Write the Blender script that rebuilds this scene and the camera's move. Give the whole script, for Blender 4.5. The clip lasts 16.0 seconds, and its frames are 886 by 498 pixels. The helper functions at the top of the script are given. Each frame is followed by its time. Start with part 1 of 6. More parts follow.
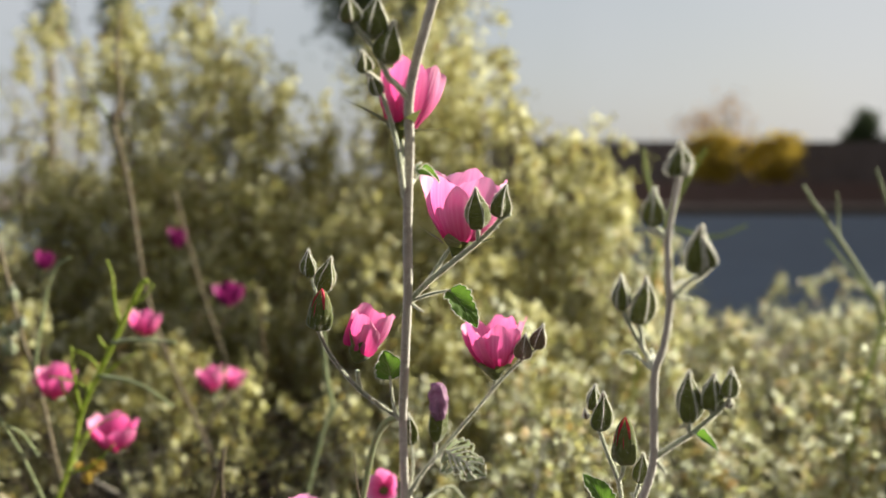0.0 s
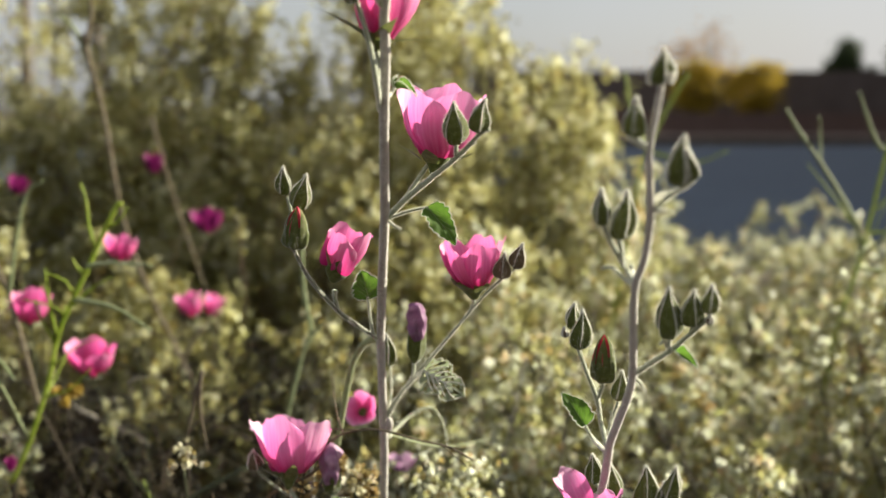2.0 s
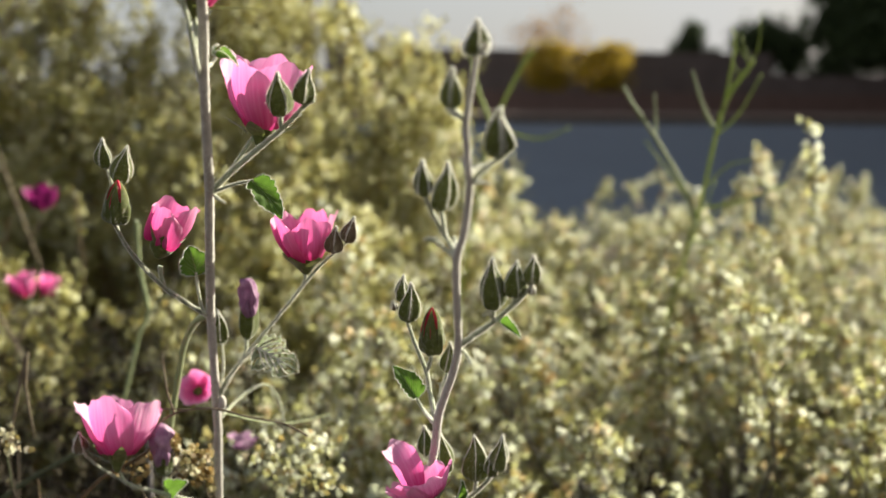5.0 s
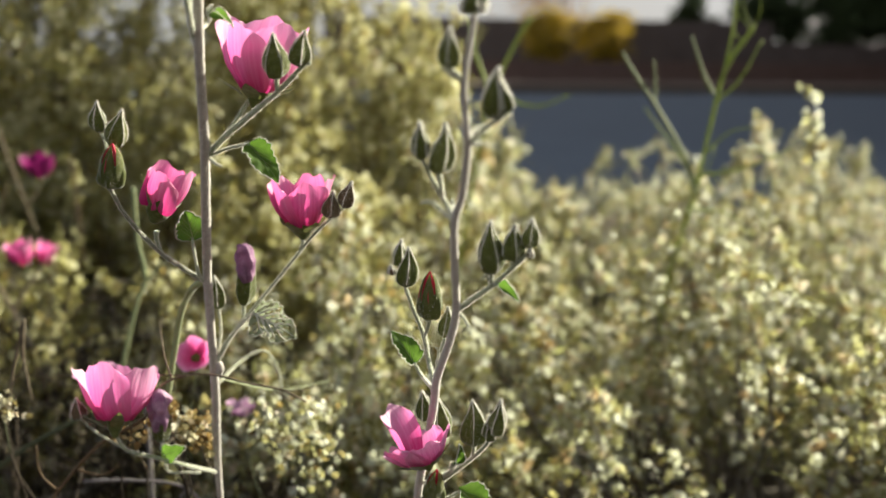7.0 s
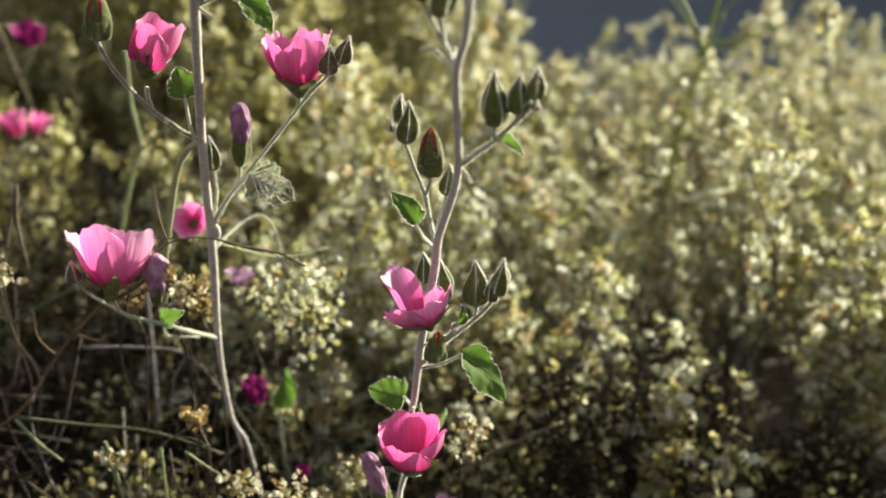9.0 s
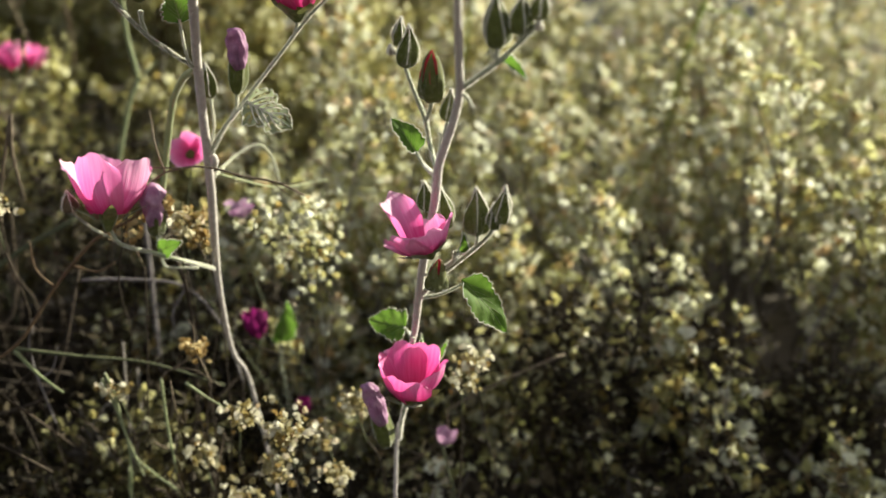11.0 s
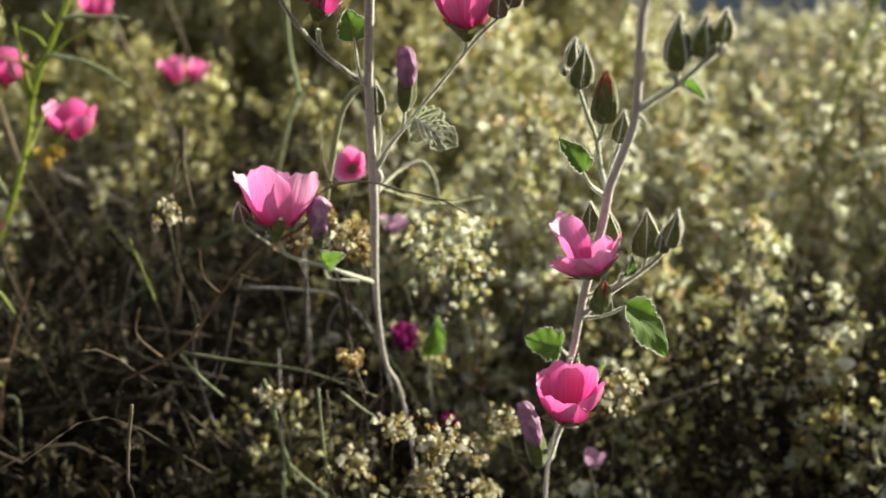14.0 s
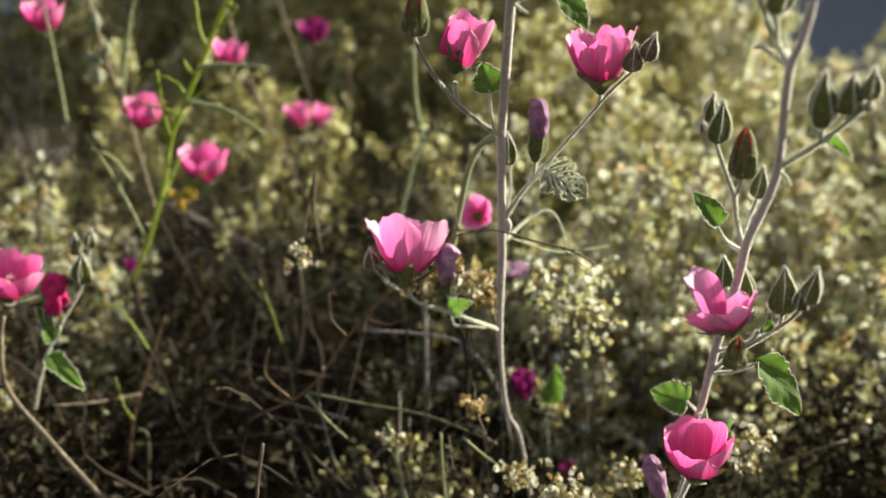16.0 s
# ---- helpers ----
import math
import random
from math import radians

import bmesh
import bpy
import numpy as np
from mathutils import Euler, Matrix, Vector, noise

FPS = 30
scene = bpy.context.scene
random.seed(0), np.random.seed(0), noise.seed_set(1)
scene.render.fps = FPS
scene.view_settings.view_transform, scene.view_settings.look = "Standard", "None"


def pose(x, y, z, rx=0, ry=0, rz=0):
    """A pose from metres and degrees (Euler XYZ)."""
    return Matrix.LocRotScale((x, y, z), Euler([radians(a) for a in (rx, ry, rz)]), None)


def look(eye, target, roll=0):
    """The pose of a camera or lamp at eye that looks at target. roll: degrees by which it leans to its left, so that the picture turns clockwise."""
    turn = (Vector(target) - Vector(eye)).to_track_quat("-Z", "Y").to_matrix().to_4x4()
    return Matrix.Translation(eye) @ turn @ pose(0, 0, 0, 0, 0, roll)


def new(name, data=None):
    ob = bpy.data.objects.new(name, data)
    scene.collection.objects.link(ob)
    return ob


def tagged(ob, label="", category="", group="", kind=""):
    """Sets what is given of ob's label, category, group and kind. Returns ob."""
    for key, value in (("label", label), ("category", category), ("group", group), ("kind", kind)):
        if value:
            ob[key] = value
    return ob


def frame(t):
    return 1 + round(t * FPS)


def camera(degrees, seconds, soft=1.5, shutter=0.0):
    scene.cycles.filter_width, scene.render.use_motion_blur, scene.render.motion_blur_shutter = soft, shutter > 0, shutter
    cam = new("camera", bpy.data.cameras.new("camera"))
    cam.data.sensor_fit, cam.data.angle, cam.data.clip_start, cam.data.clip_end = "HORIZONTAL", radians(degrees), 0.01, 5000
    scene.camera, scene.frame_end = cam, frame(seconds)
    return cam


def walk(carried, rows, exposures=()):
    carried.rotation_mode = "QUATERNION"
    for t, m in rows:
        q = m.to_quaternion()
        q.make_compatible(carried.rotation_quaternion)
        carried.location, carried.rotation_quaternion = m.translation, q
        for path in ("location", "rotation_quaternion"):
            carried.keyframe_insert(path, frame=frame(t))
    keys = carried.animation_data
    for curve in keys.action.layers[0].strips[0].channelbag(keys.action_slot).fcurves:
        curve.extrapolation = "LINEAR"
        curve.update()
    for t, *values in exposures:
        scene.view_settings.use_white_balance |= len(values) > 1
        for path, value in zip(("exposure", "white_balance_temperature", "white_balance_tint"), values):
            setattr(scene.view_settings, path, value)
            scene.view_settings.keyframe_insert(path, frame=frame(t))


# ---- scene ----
cam = camera(43.90, 16.0, soft=1.5)
cam.data.dof.use_dof = True
cam.data.dof.focus_distance = 0.49
cam.data.dof.aperture_fstop = 7.6
ROWS = [
    (0.0, -0.0000, -0.0000, 0.5500, 86.40, -0.01, 0.00),
    (0.5, 0.0001, 0.0028, 0.5478, 85.16, -0.02, -0.06),
    (1.0, 0.0002, 0.0057, 0.5455, 83.86, -0.03, -0.15),
    (1.5, 0.0007, 0.0071, 0.5444, 83.25, -0.05, -0.44),
    (2.0, 0.0016, 0.0080, 0.5435, 82.78, -0.08, -0.97),
    (2.5, 0.0030, 0.0092, 0.5425, 82.21, -0.14, -1.73),
    (3.0, 0.0050, 0.0104, 0.5413, 81.62, -0.21, -2.85),
    (3.5, 0.0075, 0.0109, 0.5407, 81.30, -0.31, -4.27),
    (4.0, 0.0105, 0.0105, 0.5408, 81.32, -0.43, -5.99),
    (4.2, 0.0116, 0.0102, 0.5410, 81.43, -0.48, -6.65),
    (5.1, 0.0145, 0.0097, 0.5414, 81.67, -0.61, -8.40),
    (6.3, 0.0146, 0.0087, 0.5419, 81.90, -0.61, -8.45),
    (6.5, 0.0147, 0.0096, 0.5411, 81.48, -0.60, -8.44),
    (7.0, 0.0152, 0.0125, 0.5384, 80.10, -0.60, -8.43),
    (7.5, 0.0156, 0.0152, 0.5358, 78.76, -0.60, -8.43),
    (8.0, 0.0160, 0.0183, 0.5327, 77.24, -0.60, -8.40),
    (8.5, 0.0165, 0.0216, 0.5291, 75.53, -0.60, -8.37),
    (9.0, 0.0170, 0.0246, 0.5256, 73.92, -0.60, -8.36),
    (9.5, 0.0174, 0.0273, 0.5224, 72.46, -0.60, -8.34),
    (10.0, 0.0175, 0.0281, 0.5213, 71.97, -0.60, -8.34),
    (10.2, 0.0175, 0.0284, 0.5209, 71.78, -0.60, -8.34),
    (11.5, 0.0180, 0.0306, 0.5179, 70.32, -0.55, -8.29),
    (12.3, 0.0165, 0.0314, 0.5173, 70.20, -0.55, -7.63),
    (12.5, 0.0154, 0.0315, 0.5174, 70.22, -0.51, -7.14),
    (13.0, 0.0119, 0.0318, 0.5175, 70.29, -0.40, -5.54),
    (13.5, 0.0073, 0.0315, 0.5185, 70.72, -0.25, -3.39),
    (14.0, 0.0028, 0.0303, 0.5204, 71.55, -0.11, -1.32),
    (14.5, -0.0014, 0.0289, 0.5222, 72.37, 0.03, 0.66),
    (15.0, -0.0046, 0.0278, 0.5236, 73.00, 0.14, 2.19),
    (15.5, -0.0069, 0.0269, 0.5245, 73.41, 0.22, 3.35),
    (16.0, -0.0088, 0.0262, 0.5252, 73.74, 0.29, 4.29),
]
walk(cam, [(t, pose(x, y, z, rx, ry, rz)) for t, x, y, z, rx, ry, rz in ROWS])

# ---- light ----
SUN_AZ, SUN_EL = radians(65), radians(20)
world = bpy.data.worlds.new("world")
scene.world = world
world.use_nodes = True
wn, wl = world.node_tree.nodes, world.node_tree.links
bg = wn["Background"]
sky = wn.new("ShaderNodeTexSky")
sky.sky_type, sky.sun_disc = "NISHITA", False
sky.sun_elevation, sky.sun_rotation = SUN_EL, SUN_AZ
sky.dust_density = 2.5
# thin high cloud over the whole sky
wco = wn.new("ShaderNodeTexCoord")
wnz = wn.new("ShaderNodeTexNoise")
wnz.inputs["Scale"].default_value, wnz.inputs["Detail"].default_value = 2.2, 5
wrp = wn.new("ShaderNodeValToRGB")
wrp.color_ramp.elements[0].position, wrp.color_ramp.elements[1].position = 0.36, 0.66
wrp.color_ramp.elements[0].color, wrp.color_ramp.elements[1].color = (0.55, 0.55, 0.55, 1), (0.95, 0.95, 0.95, 1)
wmx = wn.new("ShaderNodeMixRGB")
wmx.inputs["Color2"].default_value = (5.76, 5.93, 6.2, 1)
wl.new(wco.outputs["Generated"], wnz.inputs["Vector"])
wl.new(wnz.outputs["Fac"], wrp.inputs["Fac"])
wl.new(wrp.outputs["Color"], wmx.inputs["Fac"])
wl.new(sky.outputs["Color"], wmx.inputs["Color1"])
wl.new(wmx.outputs["Color"], bg.inputs["Color"])
bg.inputs["Strength"].default_value = 0.037
sun = new("sun", bpy.data.lights.new("sun", "SUN"))
sun.data.energy, sun.data.angle, sun.data.color = 5.0, radians(0.6), (1.0, 0.955, 0.76)
sun.matrix_world = look((math.sin(SUN_AZ) * math.cos(SUN_EL) * 20, math.cos(SUN_AZ) * math.cos(SUN_EL) * 20, math.sin(SUN_EL) * 20), (0, 0, 0))
scene.view_settings.exposure = 1.55


# ---- materials ----
def material(name, colours, rough=0.6, through_light=0.0, through_colour=None, island=False, scale=200.0, bump=0.0, sheen=0.0, spec=0.3, stops=None, detail=4.0):
    """Colours spread by noise (and by island or object), with an optional share of light let through."""
    m = bpy.data.materials.new(name)
    m.use_nodes = True
    n, l = m.node_tree.nodes, m.node_tree.links
    p = n["Principled BSDF"]
    p.inputs["Roughness"].default_value = rough
    p.inputs["Specular IOR Level"].default_value = spec
    if sheen:
        p.inputs["Sheen Weight"].default_value, p.inputs["Sheen Roughness"].default_value = sheen, 0.35
    co = n.new("ShaderNodeTexCoord")
    nz = n.new("ShaderNodeTexNoise")
    nz.inputs["Scale"].default_value, nz.inputs["Detail"].default_value = scale, detail
    l.new(co.outputs["Object"], nz.inputs["Vector"])
    mix = n.new("ShaderNodeMath")
    mix.operation = "MULTIPLY_ADD"
    l.new(nz.outputs["Fac"], mix.inputs[0])
    if island:
        geo = n.new("ShaderNodeNewGeometry")
        mix.inputs[1].default_value = 0.35
        sub = n.new("ShaderNodeMath")
        sub.operation = "MULTIPLY_ADD"
        sub.inputs[1].default_value, sub.inputs[2].default_value = 0.9, -0.12
        l.new(geo.outputs["Random Per Island"], sub.inputs[0])
        l.new(sub.outputs[0], mix.inputs[2])
    else:
        obj = n.new("ShaderNodeObjectInfo")
        mix.inputs[1].default_value = 1.3
        sub = n.new("ShaderNodeMath")
        sub.operation = "MULTIPLY_ADD"
        sub.inputs[1].default_value, sub.inputs[2].default_value = 0.3, -0.3
        l.new(obj.outputs["Random"], sub.inputs[0])
        l.new(sub.outputs[0], mix.inputs[2])
    ramp = n.new("ShaderNodeValToRGB")
    e = ramp.color_ramp.elements
    while len(e) < len(colours):
        e.new(0.5)
    for i, c in enumerate(colours):
        e[i].position = stops[i] if stops else i / max(1, len(colours) - 1)
        e[i].color = (*c, 1)
    l.new(mix.outputs[0], ramp.inputs["Fac"])
    l.new(ramp.outputs["Color"], p.inputs["Base Color"])
    if bump:
        b = n.new("ShaderNodeBump")
        b.inputs["Strength"].default_value, b.inputs["Distance"].default_value = bump, 0.12 / (scale * 4)
        nb = n.new("ShaderNodeTexNoise")
        nb.inputs["Scale"].default_value, nb.inputs["Detail"].default_value = scale * 4, 6
        l.new(co.outputs["Object"], nb.inputs["Vector"])
        l.new(nb.outputs["Fac"], b.inputs["Height"])
        l.new(b.outputs["Normal"], p.inputs["Normal"])
    if through_light:
        t = n.new("ShaderNodeBsdfTranslucent")
        if through_colour:
            t.inputs["Color"].default_value = (*through_colour, 1)
        else:
            l.new(ramp.outputs["Color"], t.inputs["Color"])
        s = n.new("ShaderNodeMixShader")
        s.inputs["Fac"].default_value = through_light
        l.new(p.outputs[0], s.inputs[1])
        l.new(t.outputs[0], s.inputs[2])
        l.new(s.outputs[0], n["Material Output"].inputs["Surface"])
    return m


STEM = material("downy_stem", [(0.31, 0.275, 0.25), (0.43, 0.39, 0.36), (0.52, 0.475, 0.44)], 0.8, scale=300, bump=0.5, sheen=0.6)
BRANCH = material("downy_branch", [(0.22, 0.25, 0.15), (0.36, 0.38, 0.28)], 0.8, scale=300, bump=0.5, sheen=0.6)
BRANCH_DARK = material("dark_branch", [(0.11, 0.12, 0.08), (0.20, 0.21, 0.15)], 0.8, scale=300, bump=0.5, sheen=0.4)
CALYX = material("downy_calyx", [(0.07, 0.085, 0.020), (0.13, 0.15, 0.042), (0.24, 0.25, 0.10)], 0.75, 0.40, scale=420, bump=0.7, sheen=0.5)
BROWN_CALYX = material("brown_calyx", [(0.10, 0.06, 0.03), (0.17, 0.13, 0.08)], 0.75, 0.1, scale=420, bump=0.6, sheen=0.4)
def petal_material(name, base, middle, rim, through_light, glow):
    """Pigment runs from a deep base to a pale rim, with fine lengthwise veins."""
    m = material(name, [base, middle, rim], 0.55, through_light, glow, spec=0.25)
    n, l = m.node_tree.nodes, m.node_tree.links
    along, across = n.new("ShaderNodeAttribute"), n.new("ShaderNodeAttribute")
    along.attribute_name, across.attribute_name = "along", "across"
    xy = n.new("ShaderNodeCombineXYZ")
    k = n.new("ShaderNodeMath")
    k.operation, k.inputs[1].default_value = "MULTIPLY", 0.12
    l.new(along.outputs["Fac"], k.inputs[0])
    l.new(across.outputs["Fac"], xy.inputs["X"])
    l.new(k.outputs[0], xy.inputs["Y"])
    vein = n.new("ShaderNodeTexNoise")
    vein.inputs["Scale"].default_value, vein.inputs["Detail"].default_value = 9.0, 4
    l.new(xy.outputs[0], vein.inputs["Vector"])
    add = n.new("ShaderNodeMath")
    add.operation = "MULTIPLY_ADD"
    add.inputs[1].default_value = 0.7
    l.new(vein.outputs["Fac"], add.inputs[0])
    off = n.new("ShaderNodeMath")
    off.operation, off.inputs[1].default_value, off.inputs[2].default_value = "MULTIPLY_ADD", 0.95, -0.40
    l.new(along.outputs["Fac"], off.inputs[0])
    l.new(off.outputs[0], add.inputs[2])
    ramp = [q for q in n if q.bl_idname == "ShaderNodeValToRGB"][0]
    l.new(add.outputs[0], ramp.inputs["Fac"])
    tr = [q for q in n if q.bl_idname == "ShaderNodeBsdfTranslucent"][0]
    dark = n.new("ShaderNodeMixRGB")
    dark.blend_type = "MULTIPLY"
    dark.inputs["Fac"].default_value = 1.0
    dark.inputs["Color2"].default_value = (*glow, 1)
    l.new(ramp.outputs["Color"], dark.inputs["Color1"])
    l.new(dark.outputs[0], tr.inputs["Color"])
    b = n.new("ShaderNodeBump")
    b.inputs["Strength"].default_value, b.inputs["Distance"].default_value = 0.8, 0.0008
    l.new(vein.outputs["Fac"], b.inputs["Height"])
    l.new(b.outputs["Normal"], n["Principled BSDF"].inputs["Normal"])
    return m


PETAL = petal_material("pink_petal", (0.60, 0.055, 0.23), (0.75, 0.23, 0.46), (0.84, 0.45, 0.63), 0.42, (0.92, 0.42, 0.73))
PETAL_PALE = petal_material("pale_pink_petal", (0.64, 0.08, 0.28), (0.77, 0.32, 0.54), (0.86, 0.58, 0.73), 0.42, (0.92, 0.46, 0.77))
PETAL_DEEP = petal_material("deep_pink_petal", (0.53, 0.03, 0.17), (0.71, 0.16, 0.39), (0.84, 0.41, 0.61), 0.40, (0.90, 0.40, 0.72))
PETAL_RED = material("red_petal", [(0.50, 0.02, 0.06), (0.66, 0.05, 0.10)], 0.5, 0.3, scale=160, spec=0.2)
PETAL_LILAC = material("wilted_petal", [(0.17, 0.065, 0.15), (0.36, 0.20, 0.32), (0.60, 0.44, 0.54)], 0.6, 0.35, scale=200, bump=0.6, spec=0.2)
# Magenta, lowered so that the colour carries the shade round these buds.
PETAL_MAGENTA = material("shaded_magenta_petal", [(0.13, 0.008, 0.075), (0.28, 0.02, 0.15)], 0.55, 0.4, scale=160, spec=0.2)
STAMEN = material("stamen", [(0.75, 0.45, 0.45), (0.85, 0.72, 0.55)], 0.6, 0.3, scale=500)
LEAF = material("mallow_leaf", [(0.055, 0.115, 0.014), (0.105, 0.20, 0.028), (0.17, 0.27, 0.06)], 0.7, 0.58, scale=160, bump=0.6, sheen=0.2)
LEAF_PALE = material("pale_leaf", [(0.14, 0.18, 0.09), (0.26, 0.30, 0.18), (0.40, 0.42, 0.32)], 0.8, 0.4, scale=160, bump=0.6, sheen=0.5)
VEIN = material("leaf_vein", [(0.16, 0.22, 0.08), (0.26, 0.32, 0.15)], 0.7, 0.3, scale=200)
HAIR = material("plant_down", [(0.75, 0.73, 0.66), (0.85, 0.83, 0.78)], 0.6, 0.5, scale=50)
DRY = material("dry_twig", [(0.06, 0.045, 0.03), (0.14, 0.108, 0.072), (0.26, 0.21, 0.15)], 0.85, scale=160, bump=0.5)
RUST = material("rusty_twig", [(0.06, 0.036, 0.02), (0.12, 0.075, 0.038), (0.21, 0.14, 0.075)], 0.8, scale=160, bump=0.5)
GREY_TWIG = material("bleached_twig", [(0.09, 0.078, 0.078), (0.17, 0.15, 0.148), (0.28, 0.255, 0.25)], 0.85, scale=160, bump=0.5)
TWIG_GREY = material("grey_twig", [(0.06, 0.048, 0.04), (0.13, 0.112, 0.098), (0.27, 0.245, 0.22)], 0.85, island=True, scale=80)
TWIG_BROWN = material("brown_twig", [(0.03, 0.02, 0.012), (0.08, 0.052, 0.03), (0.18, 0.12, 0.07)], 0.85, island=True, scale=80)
FRUIT = material("saltbush_fruit", [(0.27, 0.165, 0.05), (0.44, 0.43, 0.19), (0.61, 0.62, 0.45), (0.75, 0.76, 0.65), (0.45, 0.28, 0.09)], 0.42, 0.55, spec=0.45, island=True, scale=60)
SALT_LEAF = material("saltbush_leaf", [(0.10, 0.088, 0.030), (0.20, 0.195, 0.068), (0.33, 0.335, 0.135)], 0.7, 0.5, island=True, scale=60)
OLIVE_FRUIT = material("olive_saltbush_fruit", [(0.24, 0.165, 0.045), (0.42, 0.395, 0.155), (0.62, 0.60, 0.35), (0.78, 0.77, 0.58)], 0.42, 0.6, spec=0.45, island=True, scale=60)
OLIVE_LEAF = material("olive_saltbush_leaf", [(0.14, 0.118, 0.032), (0.26, 0.245, 0.075), (0.42, 0.41, 0.16)], 0.7, 0.6, island=True, scale=60)
# Darker copy of the olive leaf, with the thicket's shade put into the colour.
SHADE_OLIVE_LEAF = material("shade_olive_leaf", [(0.035, 0.029, 0.011), (0.075, 0.066, 0.024), (0.14, 0.13, 0.05)], 0.8, 0.35, island=True, scale=60)
# Near-black leaf and twig: the shade of the low brush is put into the colour.
SHADE_LEAF = material("shade_dark_leaf", [(0.009, 0.0065, 0.003), (0.021, 0.0145, 0.006), (0.044, 0.033, 0.012)], 0.85, 0.2, island=True, scale=60)
SHADE_TWIG = material("shade_dark_twig", [(0.010, 0.007, 0.004), (0.026, 0.018, 0.011), (0.060, 0.043, 0.028)], 0.9, island=True, scale=80)
WEED = material("green_weed", [(0.17, 0.22, 0.04), (0.28, 0.34, 0.075), (0.38, 0.42, 0.15)], 0.6, 0.4, scale=90)
WEED_LIME = material("lime_weed", [(0.18, 0.25, 0.025), (0.31, 0.39, 0.045), (0.42, 0.46, 0.11)], 0.6, 0.4, scale=90)
WEED_PALE = material("pale_weed", [(0.20, 0.24, 0.11), (0.33, 0.36, 0.20)], 0.7, 0.2, scale=90, sheen=0.4)
# Dark version of the green stems; the shade they stand in is painted on.
SHADE_STEM = material("shade_green_stem", [(0.04, 0.045, 0.022), (0.09, 0.10, 0.05)], 0.8, scale=200)
HEAD_FRUIT = material("papery_floret", [(0.20, 0.11, 0.03), (0.30, 0.25, 0.10), (0.52, 0.49, 0.33), (0.70, 0.68, 0.56), (0.34, 0.21, 0.07)], 0.5, 0.45, island=True, scale=60)
OCHRE = material("withered_floret", [(0.20, 0.125, 0.04), (0.38, 0.28, 0.12), (0.58, 0.50, 0.30)], 0.7, 0.45, island=True, scale=200)
YELLOW = material("yellow_flower", [(0.24, 0.15, 0.025), (0.36, 0.25, 0.05)], 0.6, 0.3, scale=120)
SOIL = material("soil", [(0.03, 0.023, 0.016), (0.06, 0.047, 0.034), (0.10, 0.08, 0.06)], 0.95, scale=9, bump=0.6, detail=8)
# Sky blue on the shaded street is painted into the asphalt colour.
ASPHALT = material("asphalt", [(0.060, 0.080, 0.110), (0.084, 0.108, 0.144)], 0.9, scale=3, bump=0.3, detail=10)
# Reddish-brown gravel, darkened: shade on the far verge is in the colour.
GRAVEL = material("shaded_verge_gravel", [(0.075, 0.052, 0.042), (0.12, 0.085, 0.068)], 0.95, scale=12, bump=0.5)
WALL = material("wall_block", [(0.13, 0.085, 0.07), (0.20, 0.13, 0.11)], 0.9, scale=4, bump=0.4)
FENCE = material("fence_board", [(0.10, 0.078, 0.072), (0.17, 0.135, 0.122)], 0.9, scale=2, bump=0.4)
TREE_YELLOW = material("yellow_tree_leaf", [(0.22, 0.14, 0.012), (0.40, 0.28, 0.025), (0.48, 0.36, 0.06)], 0.7, 0.4, island=True, scale=2)
TREE_ORANGE = material("orange_tree_leaf", [(0.20, 0.095, 0.025), (0.34, 0.19, 0.055)], 0.7, 0.4, island=True, scale=2)
TREE_DARK = material("dark_tree_leaf", [(0.03, 0.045, 0.015), (0.06, 0.085, 0.03)], 0.7, 0.2, island=True, scale=2)
BARK = material("bark", [(0.10, 0.075, 0.055), (0.18, 0.14, 0.10)], 0.9, scale=5, bump=0.5)


# ---- building helpers ----
class Geo:
    """Vertices and faces of one part."""

    def __init__(self):
        self.v, self.f, self.a = [], [], []

    def add(self, v, f):
        o = len(self.v)
        self.v.extend([tuple(p) for p in v])
        self.f.extend([tuple(i + o for i in q) for q in f])


def thing(name, base, label, category, group="", kind=""):
    ob = new(name)
    ob.empty_display_size = 0.02
    ob.location = base
    return tagged(ob, label, category, group, kind)


def origin(ob):
    while ob.parent:
        ob = ob.parent
    return Vector(ob.location)


def part(name, g, mat, parent=None, label="", smooth=True, kind=""):
    me = bpy.data.meshes.new(name)
    o = origin(parent) if parent else Vector((0, 0, 0))
    v = np.array(g.v, float) - np.array(o)
    me.from_pydata(v.tolist(), [], g.f)
    me.materials.append(mat)
    me.polygons.foreach_set("use_smooth", [smooth] * len(me.polygons))
    if g.a:
        for i, key in enumerate(("along", "across")):
            at = me.attributes.new(key, "FLOAT", "POINT")
            at.data.foreach_set("value", [q[i] for q in g.a])
    me.update()
    ob = new(name, me)
    if parent:
        ob.parent = parent
    return tagged(ob, label, kind=kind)


def spline(pts, n):
    """n points on a smooth curve through pts (Catmull-Rom)."""
    p = [np.array(q, float) for q in pts]
    if len(p) == 2:
        return np.array([p[0] + (p[1] - p[0]) * s for s in np.linspace(0, 1, n)])
    p = [2 * p[0] - p[1]] + p + [2 * p[-1] - p[-2]]
    m = len(p) - 3
    out = []
    for s in np.linspace(0, m - 1e-6, n):
        i = int(s)
        t = s - i
        a, b, c, d = p[i:i + 4]
        out.append(0.5 * (2 * b + (c - a) * t + (2 * a - 5 * b + 4 * c - d) * t * t + (3 * b - a - 3 * c + d) * t ** 3))
    return np.array(out)


def unit(v):
    return v / (np.linalg.norm(v) + 1e-12)


